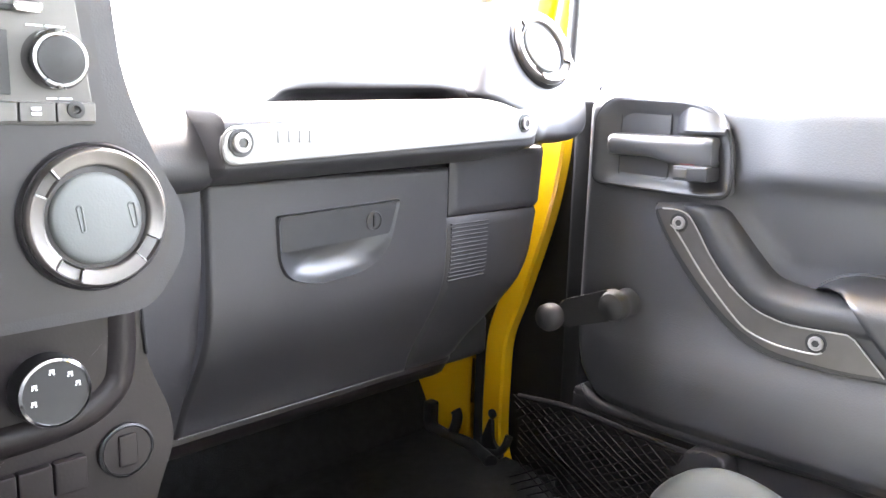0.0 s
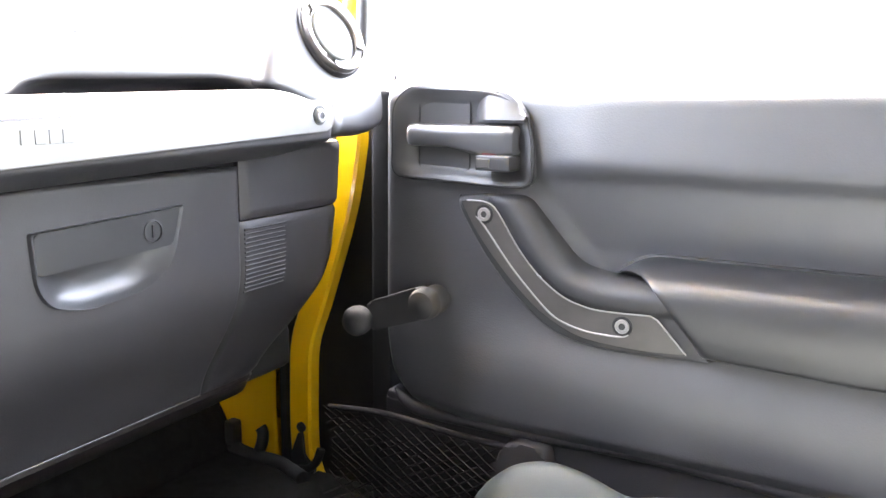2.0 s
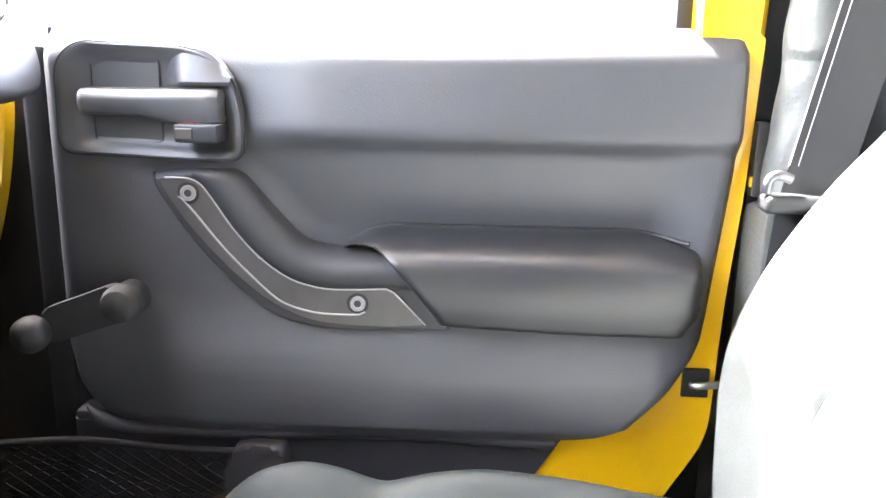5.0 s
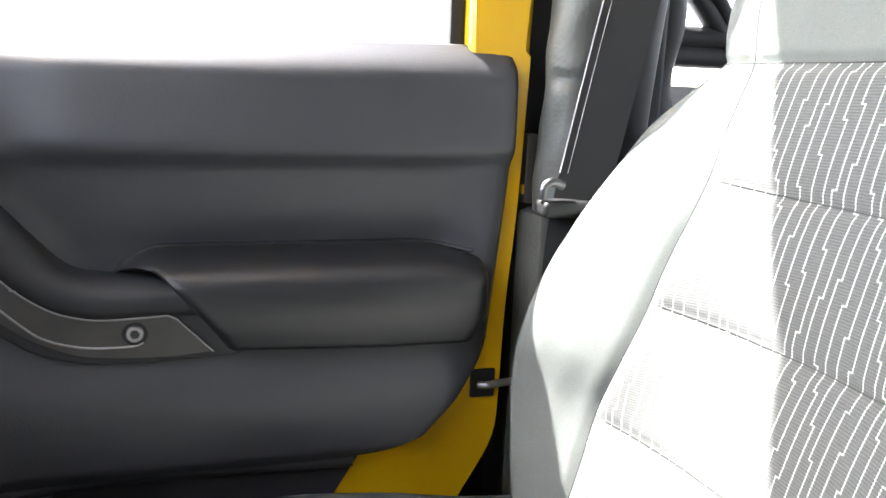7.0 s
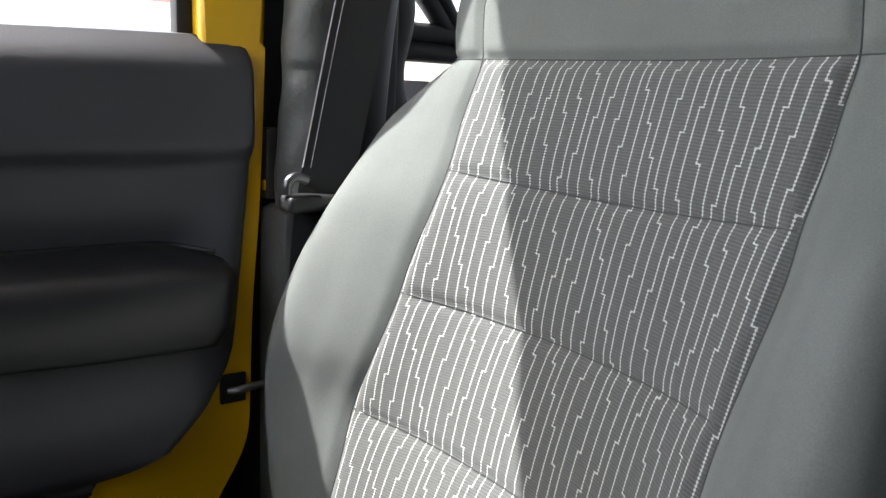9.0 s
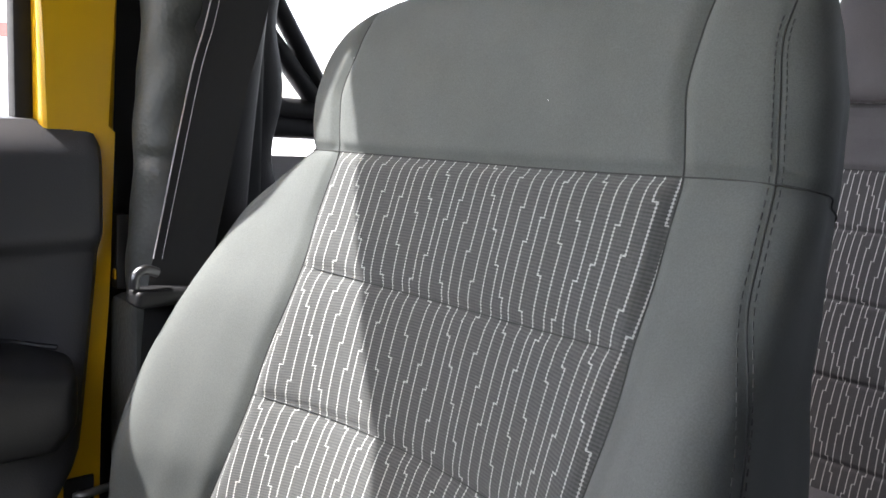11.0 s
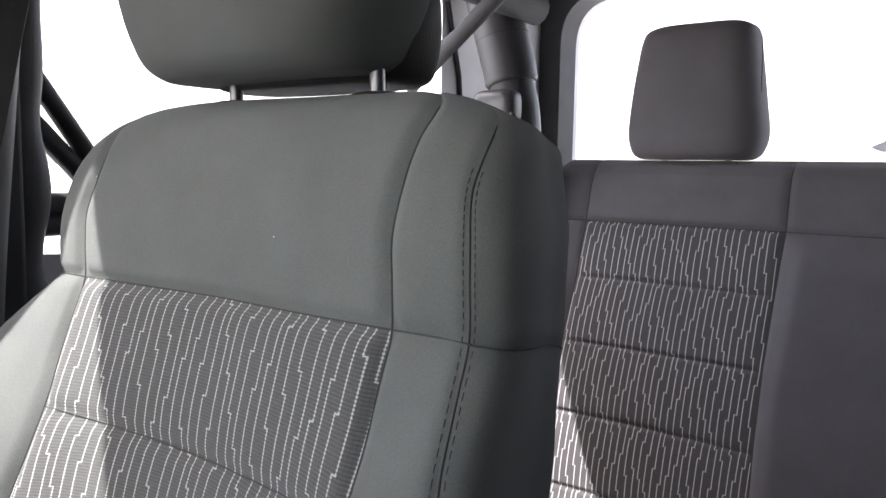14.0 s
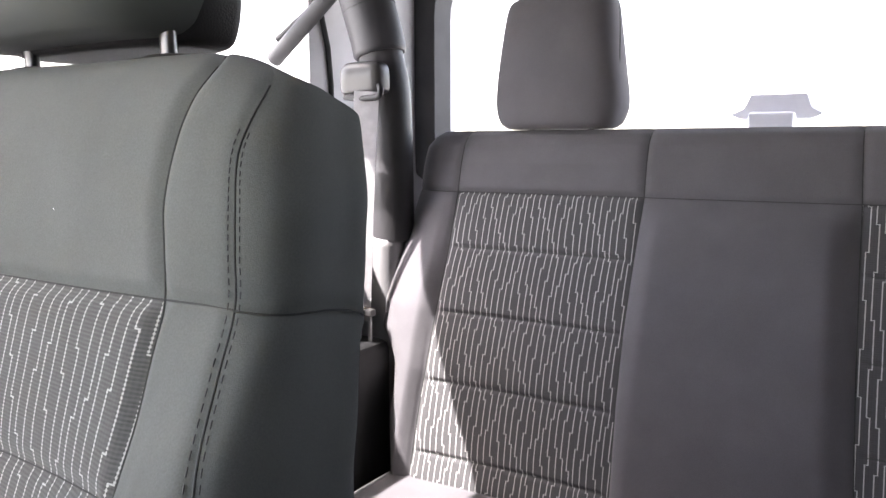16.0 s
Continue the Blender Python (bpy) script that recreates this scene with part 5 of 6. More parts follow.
for s in (-1, 1):
    patch(s * 2, s * SQ, 0.18, SPLIT, 34, 80, seat_surface, 0.005, FABRIC, "side_bolster", back, "plain grey side bolster", edges=(1, 0.3, 1, 1), inward=lambda p, s=s: -1.2 * s * step(abs(p.x - SX), 0.20, 0.26))
    patch(s * 2, s * SQ, SPLIT, 0.834, 26, 50, seat_surface, 0.005, FABRIC, "top_corner", back, edges=(1, 0.3, 1, 0), inward=lambda p, s=s: -1.2 * s * step(abs(p.x - SX), 0.20, 0.26))
    patch(s * SQ, s * 8, 0.18, SPLIT, 30, 60, seat_surface, 0.005, FABRIC, "flank", back, "smooth darker grey flank", edges=(0.3, 1, 1, 1), inward=lambda p, s=s: -1.2 * s * step(abs(p.x - SX), 0.20, 0.26))
    patch(s * SQ, s * 8, SPLIT, 0.834, 30, 50, seat_surface, 0.005, FABRIC, "flank", back, edges=(0.3, 0, 1, 0), inward=lambda p, s=s: -1.2 * s * step(abs(p.x - SX), 0.20, 0.26))
    # twin rows of stitches along the inner flank seam
    if s > 0:
        continue
    bm = bmesh.new()
    for q in (SQ - 0.11, SQ + 0.12):
        pts = [Vector(seat_surface(s * q, z)) for z in np.arange(0.20, 0.80, 0.0065)]
        for a, b in zip(pts[::1], pts[1::1]):
            d = b - a
            tube(bm, [a + d * 0.15 + Vector((0, 0.0002, 0)), a + d * 0.72 + Vector((0, 0.0001, 0))], 0.0005, 5, False)
    tagged(part("stitching", bm, STITCH, back, "grey twin stitching"), kind="stuff")

# sewn seams of the backrest
def seam(pts, parent, sink=0.0046, r=0.0006):
    bm = bmesh.new()
    tube(bm, [Vector(p) + Vector((0, -1, -0.2)).normalized() * sink for p in pts], r, 6, False)
    part("seam", bm, SEAM, parent)


for s in (-1, 1):
    seam([seat_surface(s * 2, z) for z in np.linspace(0.19, 0.832, 90)], back)
    if s < 0:
        seam([seat_surface(s * 4, z) for z in np.linspace(0.19, 0.825, 90)], back, 0.0012)
        seam([seat_surface(s * r, SPLIT) for r in np.linspace(4, 7.8, 40)], back, 0.0)
seam([seat_surface(r, SPLIT) for r in np.linspace(-4, 4, 90)], back)
for zq in QUILT[1:]:
    seam([seat_surface(r, zq + 0.010 * ((seat_surface(r, zq)[0] - SX) / 0.2) ** 2) for r in np.linspace(-1.97, 1.97, 80)], back, 0.0022, 0.0005)

# a little lint on the cloth
rng = random.Random(5)
bm = bmesh.new()
for k in range(9):
    r, z = rng.uniform(-5.0, 2.0), rng.uniform(0.50, 0.81)
    p = Vector(seat_surface(r, z)) + Vector((0, 0.001, 0.0004))
    q = Vector((rng.uniform(-1, 1), 0.1, rng.uniform(-1, 1))).normalized() * rng.uniform(0.0002, 0.0007)
    tube(bm, [p - q, p + q], 0.0003, 5)
tagged(part("lint", bm, WHITE, back, "tiny pale lint specks"), kind="stuff")

# seat cushion: its side rim rises at the front, dips and rises again
RIM = [[p[k] for p in smooth_path([(-0.20, 0.215, 0), (-0.05, 0.225, 0), (0.06, 0.243, 0), (0.144, 0.2515, 0), (0.20, 0.246, 0), (0.231, 0.2388, 0), (0.254, 0.2335, 0), (0.275, 0.2385, 0), (0.30, 0.2472, 0), (0.33, 0.2525, 0), (0.354, 0.251, 0), (0.385, 0.2405, 0), (0.409, 0.223, 0), (0.425, 0.206, 0), (0.442, 0.180, 0)], 5)] for k in (0, 1)]


def cushion_point(a, b):
    """a: -1..1 across, b: 0..1 from rear to front."""
    y = -0.16 + 0.60 * b
    x = a * 0.305
    rim = math.exp(-((abs(x) - 0.270) / 0.052) ** 2)
    z = 0.178 + rim * (lerp(y, *RIM) - 0.178)
    z += 0.006 * math.sin(y * 40) * math.exp(-(x / 0.16) ** 2)
    z -= 0.05 * step(abs(a), 0.90, 1.0) ** 2 + 0.06 * step(b, 0.88, 1.0) ** 2 * (1 - rim)
    return (SX + x, y, z)


cu = part("cushion", (lambda b: (sheet(b, [[(SX - 0.285, y, 0.10), (SX - 0.287, y, 0.14), (SX + 0.287, y, 0.14), (SX + 0.285, y, 0.10)] for y in (-0.16, 0.34)]), b)[1])(bmesh.new()), FABRIC, seat, "plain grey cloth seat cushion")
patch(-0.35, 0.35, 0.0, 0.93, 30, 60, cushion_point, 0.005, STRIPED, "insert", cu, "dark woven insert with pale stepped stripes")
for s in (-1, 1):
    patch(s * 0.35, s * 1.0, 0.0, 1.0, 40, 70, cushion_point, 0.005, SEATHIDE, "side_bolster", cu, "smooth grey-green cushion bolster")
    for a in (0.70, 0.735, 0.755):
        bm = bmesh.new()
        tube(bm, [Vector(cushion_point(s * a, b)) + Vector((-0.0006 * s, 0, 0.0008)) for b in np.linspace(0.78, 0.99, 40)], 0.0008, 6)
        part("piping", bm, DISC, cu, "pale seam over the cushion's front")
patch(-0.35, 0.35, 0.93, 1.0, 30, 10, cushion_point, 0.004, LEATHER, "front_edge", cu)
bm = bmesh.new()
sheet(bm, [[cushion_point(a, 1.0) for a in np.linspace(-1, 1, 30)], [(SX + 0.28 * a, 0.425, 0.08) for a in np.linspace(-1, 1, 30)]])
part("front_skirt", bm, LEATHER, cu)
bm = bmesh.new()
box(bm, (SX - 0.22, -0.18, 0.0), (SX + 0.22, 0.28, 0.12), 0.01)
part("seat_base", bm, BLACK, seat, "black seat base and rails")


# headrests
def pad(bm, sections, n=40, power=3.2):
    """A padded block from sections (z, y0, y1, half width), rounded in plan."""
    fine = []
    for i in range(len(sections) - 1):
        a, b, c, d = (np.array(sections[min(max(i + j, 0), len(sections) - 1)]) for j in (-1, 0, 1, 2))
        for u in (0.0, 0.25, 0.5, 0.75):
            fine.append(tuple(0.5 * (2 * b + (c - a) * u + (2 * a - 5 * b + 4 * c - d) * u * u + (3 * b - a - 3 * c + d) * u ** 3)))
    fine.append(sections[-1])
    rows = []
    for z, cx, cy, hw, hd in fine:
        r = []
        for k in range(n):
            t = 2 * math.pi * k / n
            c, s = math.cos(t), math.sin(t)
            r.append(Vector((cx + hw * math.copysign(abs(c) ** (2 / power), c), cy + hd * math.copysign(abs(s) ** (2 / power), s), z)))
        rows.append(r)
    vs = sheet(bm, rows, closed=True)
    bm.faces.new(vs[0][::-1])
    bm.faces.new(vs[-1])


hr = thing("headrest", "grey cloth headrest on two steel posts", "headrest", (SX, -0.345, 0.83), "headrests")
HX = SX + 0.028
bm = bmesh.new()
pad(bm, [(0.8485, HX, -0.345, 0.085, 0.03), (0.849, HX, -0.345, 0.106, 0.048), (0.853, HX, -0.342, 0.119, 0.058), (0.868, HX, -0.336, 0.131, 0.066), (0.91, HX, -0.332, 0.148, 0.072), (0.96, HX, -0.334, 0.162, 0.074), (1.02, HX, -0.342, 0.160, 0.068), (1.045, HX, -0.348, 0.145, 0.055), (1.055, HX, -0.35, 0.11, 0.035), (1.057, HX, -0.35, 0.05, 0.015)])
part("pad", bm, HEADCLOTH, hr, "dark grey cloth pad")
bm = bmesh.new()
pad(bm, [(0.844, SX + 0.018, -0.380, 0.08, 0.03), (0.845, SX + 0.018, -0.380, 0.100, 0.038), (0.853, SX + 0.018, -0.379, 0.114, 0.042), (0.885, SX + 0.018, -0.376, 0.124, 0.043), (0.94, SX + 0.018, -0.376, 0.12, 0.036)], 40, 3.4)
part("rear_cover", bm, DARKPAD, hr, "dark rear cover of the headrest")
for s in (-1, 1):
    bm = bmesh.new()
    tube(bm, [(SX + s * 0.084, -0.346, 0.80), (SX + s * 0.084, -0.344, 0.87)], 0.006, 14)
    part("post", bm, DARKSTEEL, hr, "steel post")
    bm = bmesh.new()
    pad(bm, [(0.814, SX + s * 0.084, -0.346, 0.024, 0.015), (0.832, SX + s * 0.084, -0.346, 0.024, 0.015), (0.8355, SX + s * 0.084, -0.346, 0.017, 0.011)], 24, 2.6)
    part("guide", bm, BLACK, hr, "black post guide")

# rear bench
RX = 0.325
RZ = [0.15, 0.24, 0.358, 0.47, 0.58, 0.68, 0.74, 0.775, 0.793, 0.802]
RY = [-1.115, -1.136, -1.160, -1.195, -1.245, -1.298, -1.312, -1.325, -1.34, -1.362]


BOLSTER = ([0.15, 0.20, 0.24, 0.28, 0.31, 0.36, 0.39, 0.42, 0.47, 0.52, 0.58, 0.62, 0.69, 0.77, 0.802], [0.050, 0.063, 0.076, 0.077, 0.075, 0.080, 0.100, 0.124, 0.134, 0.132, 0.127, 0.125, 0.125, 0.122, 0.10])
OUTSEAM = ([0.15, 0.24, 0.31, 0.36, 0.42, 0.47, 0.52, 0.58, 0.62, 0.684], [0.5107, 0.5092, 0.5052, 0.5013, 0.5002, 0.4983, 0.4994, 0.5013, 0.5061, 0.513])


def bench_y(x, z):
    y = lerp(z, RZ, RY)
    e = abs(abs(x) - RX)
    y -= 0.008 * (1 - min(e / 0.19, 1.0) ** 2) * step(z, 0.70, 0.66)
    xs = lerp(z, *OUTSEAM) + 0.002
    out = abs(x) - xs
    if out > 0:
        y += 0.016 * step(out, 0.0, 0.03) * step(z, 0.70, 0.50)
        w = lerp(z, *BOLSTER) + 0.515 - xs
        f = min(max((out - 0.12 * w) / (0.88 * w), 0.0), 1.0)
        y -= 0.085 * (1 - math.sqrt(max(0.0, 1 - f * f)))
    mid = 0.145 - x if x > 0 else 0.201 + (0.68 - z) * 0.06 + x
    if mid > 0:
        y += 0.026 * step(mid, 0.0, 0.05) * step(z, 0.70, 0.62)
    return y


def bench_point(q, z):
    """q: -3..3; +-1 the inner, +-2 the outer edge of the inserts, +-3 the ends."""
    w = lerp(z, *BOLSTER)
    lean = (0.68 - z) * 0.03
    x = lerp(abs(q), [0, 1, 2, 3], [0, 0.139 - lean, lerp(z, *OUTSEAM), 0.515 + w])
    if q < 0:
        x = -lerp(-q, [0, 1, 2, 3], [0, 0.195 + (0.68 - z) * 0.06, 0.545 + lean * 0.6, 0.55 + w])
    return (x, bench_y(x, z), z)


def bench_quilt(p):
    d = min(abs(p.z - z) for z in (0.212, 0.342, 0.466, 0.582))
    return 0.0035 * (1 - math.exp(-(d / 0.025) ** 2)) - 0.0045 * math.exp(-(d / 0.004) ** 2)


bench = thing("rear_bench_seat", "grey cloth rear bench with two striped inserts", "car seat", (0, -1.3, 0.0))
bm = bmesh.new()
sheet(bm, [[(x, -1.42, z) for x in (-0.55, 0.55)] for z in (0.10, 0.78)] + [[(-0.55, -1.36, 0.802), (0.55, -1.36, 0.802)]])
bb = part("backrest", bm, REARCLOTH, bench, "upright grey cloth backrest")
RS = 0.684
for s in (-1, 1):
    patch(s * 1, s * 2, 0.15, RS, 50, 260, bench_point, 0.005, STRIPED_REAR, "insert", bb, "dark striped woven insert", lambda p, s=s: bench_quilt(p))
    patch(s * 1, s * 2, RS, 0.802, 40, 40, bench_point, 0.005, REARCLOTH, "top_panel", bb, edges=(1, 1, 1, 0))
    patch(s * 2, s * 3, 0.15, RS, 36, 90, bench_point, 0.005, REARCLOTH, "side_bolster", bb, "plain grey side bolster", edges=(1, 0, 1, 1))
    patch(s * 2, s * 3, RS, 0.802, 26, 40, bench_point, 0.005, REARCLOTH, "top_corner", bb, edges=(1, 0, 1, 0))
patch(-1, 1, 0.15, RS, 50, 60, bench_point, 0.005, REARCLOTH, "centre_panel", bb, "plain grey centre panel")
patch(-1, 1, RS, 0.802, 40, 30, bench_point, 0.005, REARCLOTH, "top_panel", bb, edges=(1, 1, 1, 0))
bm = bmesh.new()
box(bm, (-0.58, -1.20, 0.03), (0.58, -0.72, 0.165), 0.04, None, 4)
part("cushion", bm, REARCLOTH, bench, "grey cloth bench cushion")
for s in (-1, 1):
    seam([bench_point(s * 1, z) for z in np.linspace(0.17, 0.795, 60)], bb, 0.004, 0.0009)
    seam([bench_point(s * 2, z) for z in np.linspace(0.17, 0.795, 60)], bb, 0.004, 0.0009)
    bm = bmesh.new()
    tube(bm, [Vector(bench_point(s * (2.93 if z < 0.41 else 2.93 - (z - 0.41) * 4), z)) + Vector((0, 0.0015, 0)) for z in np.linspace(0.165, 0.45, 40)], 0.0028, 8)
    part("piping", bm, REARCLOTH, bb, "sewn grey edge piping")
    for z in (0.212, 0.342, 0.466, 0.582):
        seam([bench_point(s * q, z) for q in np.linspace(1.03, 1.97, 30)], bb, 0.0040, 0.0007)
seam([bench_point(q, RS) for q in np.linspace(-2.6, 2.6, 90)], bb, 0.004, 0.0008)
rh = thing("headrest", "plain grey cloth rear headrest on the bench", "headrest", (RX, -1.37, 0.80), "headrests")
bm = bmesh.new()
pad(bm, [(0.803, RX, -1.368, 0.095, 0.035), (0.806, RX, -1.368, 0.106, 0.045), (0.818, RX, -1.368, 0.118, 0.055), (0.85, RX, -1.37, 0.126, 0.060), (0.91, RX + 0.003, -1.374, 0.121, 0.060), (0.99, RX + 0.006, -1.382, 0.111, 0.056), (1.033, RX + 0.007, -1.387, 0.104, 0.050), (1.047, RX + 0.007, -1.389, 0.092, 0.040), (1.054, RX + 0.007, -1.39, 0.07, 0.025), (1.055, RX + 0.007, -1.39, 0.04, 0.012)], 48, 3.6)
part("pad", bm, REARCLOTH, rh, "plain grey cloth pad")
bm = bmesh.new()
tube(bm, [Vector((RX + sx * 0.118, -1.352 - 0.085 * (z - 0.82), z)) for sx, z in ((-1, 0.83), (-0.985, 0.90), (-0.955, 0.98), (-0.93, 1.02))], 0.0008, 5)
part("seam", bm, SEAM, rh)
for s in (-1, 1):
    bm = bmesh.new()
    tube(bm, [(RX + s * 0.06, -1.37, 0.785), (RX + s * 0.06, -1.37, 0.83)], 0.006, 12)
    part("post", bm, BLACK, rh, "black post")

# ---- roll bar, belts and rear corner ----
rb = thing("roll_bar", "padded black roll bar with buttoned vinyl covers", "roll bar", (0.63, -0.2, 0.45))
bm = bmesh.new()
tube(bm, smooth_path([(0.645, -0.205, 0.40), (0.645, -0.21, 0.60), (0.64, -0.225, 0.80), (0.62, -0.24, 1.0), (0.56, -0.25, 1.14)], 8), 0.055, 20)
part("pad", bm, DARKPAD, rb, "black padded sleeve")
bm = bmesh.new()
rows = []
for z in np.linspace(0.515, 1.10, 110):
    cx, cy = 0.632 - 0.012 * step(z, 0.9, 1.15), -0.170 - 0.05 * (z - 0.515)
    dent = 0.006 * math.exp(-((z - 0.662) / 0.007) ** 2) + 0.005 * math.exp(-((z - 0.795) / 0.009) ** 2)
    fold = 3.55 + 0.40 * step(z, 0.70, 0.80) - 0.35 * step(z, 0.80, 0.95) + 0.2 * math.sin(z * 17)
    ring = []
    for k in range(44):
        a = 2 * math.pi * k / 44
        ridge = 0.006 * math.exp(-((a - fold) / 0.22) ** 2) - 0.004 * math.exp(-((a - fold - 0.5) / 0.25) ** 2)
        crease = dent * step(math.cos(a - fold + 0.2), -0.2, 0.7)
        wob = 0.0012 * math.sin(z * 43 + 2 * a) + 0.0008 * math.sin(z * 90 - 3 * a)
        ring.append(Vector((cx + (0.036 + ridge - crease + wob) * math.cos(a), cy + (0.040 + ridge - crease + wob) * math.sin(a), z)))
    rows.append(ring)
sheet(bm, rows, closed=True)
part("cover", bm, COVER, rb, "creased grey vinyl cover")
bm = bmesh.new()
tube(bm, [(0.66, -0.30, 1.12), (0.66, -0.75, 1.13), (0.64, -1.30, 1.10)], 0.032, 14)
part("side_tube", bm, PAD, rb)
bm = bmesh.new()
tube(bm, smooth_path([(0.647, -1.266, 0.585), (0.646, -1.264, 0.72), (0.647, -1.262, 0.82), (0.653, -1.262, 0.89), (0.669, -1.262, 0.954), (0.684, -1.261, 1.01), (0.708, -1.258, 1.09), (0.73, -1.25, 1.18)], 8), 0.045, 20)
rp = part("rear_post", bm, POSTPAD, rb, "dark grey padded rear post")
bm = bmesh.new()
tube(bm, smooth_path([(0.668, -1.262, 0.950), (0.675, -1.262, 0.98), (0.684, -1.261, 1.01), (0.708, -1.258, 1.09), (0.73, -1.25, 1.18)], 8), lambda t: 0.0535 - 0.004 * (1 - min(t * 18, 1.0)), 26)
part("upper_sleeve", bm, POSTPAD, rp, "grey upper sleeve with a sewn hem")
bm = bmesh.new()
lathe(bm, [(0.0533, -0.0012), (0.0543, 0.0), (0.0533, 0.0012)], frame_of((0.6935, -1.2603, 1.042), (0.26, 0.03, 0.96)), 28)
part("hem_seam", bm, SEAM, rp)
bm = bmesh.new()
tube(bm, [(0.79, -1.10, 0.972), (0.652, -1.098, 1.050)], 0.006, 10)
part("thin_rod", bm, DARKPAD, rb, "thin dark rod along the cross tube")
bm = bmesh.new()
tube(bm, [(0.788, -1.088, 0.934), (0.569, -1.055, 1.071), (0.46, -1.032, 1.146)], 0.015, 12)
part("cross_tube", bm, PAD, rb)
for lo, hi, r in (((-0.30, 0.99), (-0.52, 0.675), 0.013), ((-0.33, 0.87), (-0.50, 0.69), 0.014), ((-0.33, 0.726), (-0.95, 0.726), 0.015), ((-0.33, 0.700), (-0.95, 0.700), 0.015)):
    bm = bmesh.new()
    tube(bm, [(0.785, *lo), (0.785, *hi)], r, 10)
    part("side_brace", bm, PAD, rb)
bm = bmesh.new()
tube(bm, [(0.728 + 0.003 * math.sin(z * 40), -0.317 + 0.003 * math.sin(z * 31), z) for z in np.linspace(0.30, 1.25, 60)], lambda t: 0.037 + 0.002 * math.sin(t * 44), 18)
part("pad", bm, DARKPAD, rb)

pillar = thing("pillar_trim", "black plastic pillar trim behind the door", "pillar trim", (0.70, -0.16, 0.0))
bm = bmesh.new()
box(bm, (0.672, -0.31, 0.0), (0.80, -0.128, 1.305), 0.008)
part("post", bm, BLACK, pillar)
bm = bmesh.new()
box(bm, (0.600, -0.23, 0.0), (0.675, -0.125, 0.515), 0.012)
part("lower_cover", bm, COVER, pillar, "dark grey lower pillar cover")
bm = bmesh.new()
box(bm, (0.655, -0.142, 0.52), (0.672, -0.128, 0.60), 0.003)
part("bracket", bm, GUNMETAL, pillar)
bm = bmesh.new()
box(bm, (0.657, -0.140, 0.530), (0.664, -0.126, 0.542), 0.002)
part("tag", bm, YELLOW, pillar, "small yellow tag")


def strap(bm, pts, normal, wide, thick=0.0014):
    """A webbing strap along points, its flat side to normal."""
    pts = [Vector(p) for p in pts]
    rows, uvs, run = [], [], 0.0
    for i, p in enumerate(pts):
        d = (pts[min(i + 1, len(pts) - 1)] - pts[max(i - 1, 0)]).normalized()
        n = Vector(normal)
        n = (n - d * n.dot(d)).normalized()
        s = d.cross(n)
        run += (p - pts[i - 1]).length if i else 0
        rows.append([p - s * wide / 2, p - s * wide / 2 + n * thick, p + s * wide / 2 + n * thick, p + s * wide / 2])
        uvs.append([(0, run), (0, run), (wide * 10, run), (wide * 10, run)])
    rows = [r + [r[0]] for r in rows]
    uvs = [u + [u[0]] for u in uvs]
    sheet(bm, rows, uvs)


belt = thing("seat_belt", "black webbing seat belt through a steel ring", "seat belt", (0.58, -0.15, 0.5))
bm = bmesh.new()
strap(bm, smooth_path([(0.585, -0.315, 1.24), (0.577, -0.275, 1.07), (0.570, -0.240, 0.92), (0.568, -0.213, 0.80), (0.566, -0.195, 0.737), (0.572, -0.162, 0.56), (0.570, -0.156, 0.53)], 8), (-0.86, 0.5, 0), 0.056)
part("webbing", bm, WEBBING, belt)
bm = bmesh.new()
tube(bm, smooth_path([Vector(p) + Vector((0.010, 0.0255, 0.004)) for p in ((0.585, -0.315, 1.24), (0.577, -0.275, 1.07), (0.570, -0.240, 0.92), (0.568, -0.213, 0.80), (0.566, -0.195, 0.737), (0.572, -0.162, 0.56))], 8), 0.0008, 5)
part("edge_thread", bm, GREYWEB, belt, "pale edge thread")
bm = bmesh.new()
tube(bm, smooth_path([Vector(p) + Vector((0.0055, 0.0185, 0.004)) for p in ((0.585, -0.315, 1.24), (0.577, -0.275, 1.07), (0.570, -0.240, 0.92), (0.568, -0.213, 0.80), (0.566, -0.195, 0.737), (0.572, -0.162, 0.56))], 8), 0.0004, 5)
part("edge_thread", bm, GREYWEB, belt)
bm = bmesh.new()
strap(bm, smooth_path([(0.577, -0.154, 0.53), (0.59, -0.152, 0.40), (0.60, -0.15, 0.10)], 6), (-0.86, 0.5, 0), 0.050)
part("webbing", bm, WEBBING, belt)
bm = bmesh.new()
tube(bm, smooth_path([(0.568, -0.112, 0.538), (0.568, -0.113, 0.550), (0.568, -0.122, 0.556), (0.568, -0.135, 0.552)], 5), 0.005, 10)
part("ring", bm, DARKSTEEL, belt, "steel ring")
bm = bmesh.new()
box(bm, (0.556, -0.185, 0.519), (0.588, -0.110, 0.537), 0.006, None, 3)
part("stopper", bm, BLACK, belt, "black plastic strap stopper")

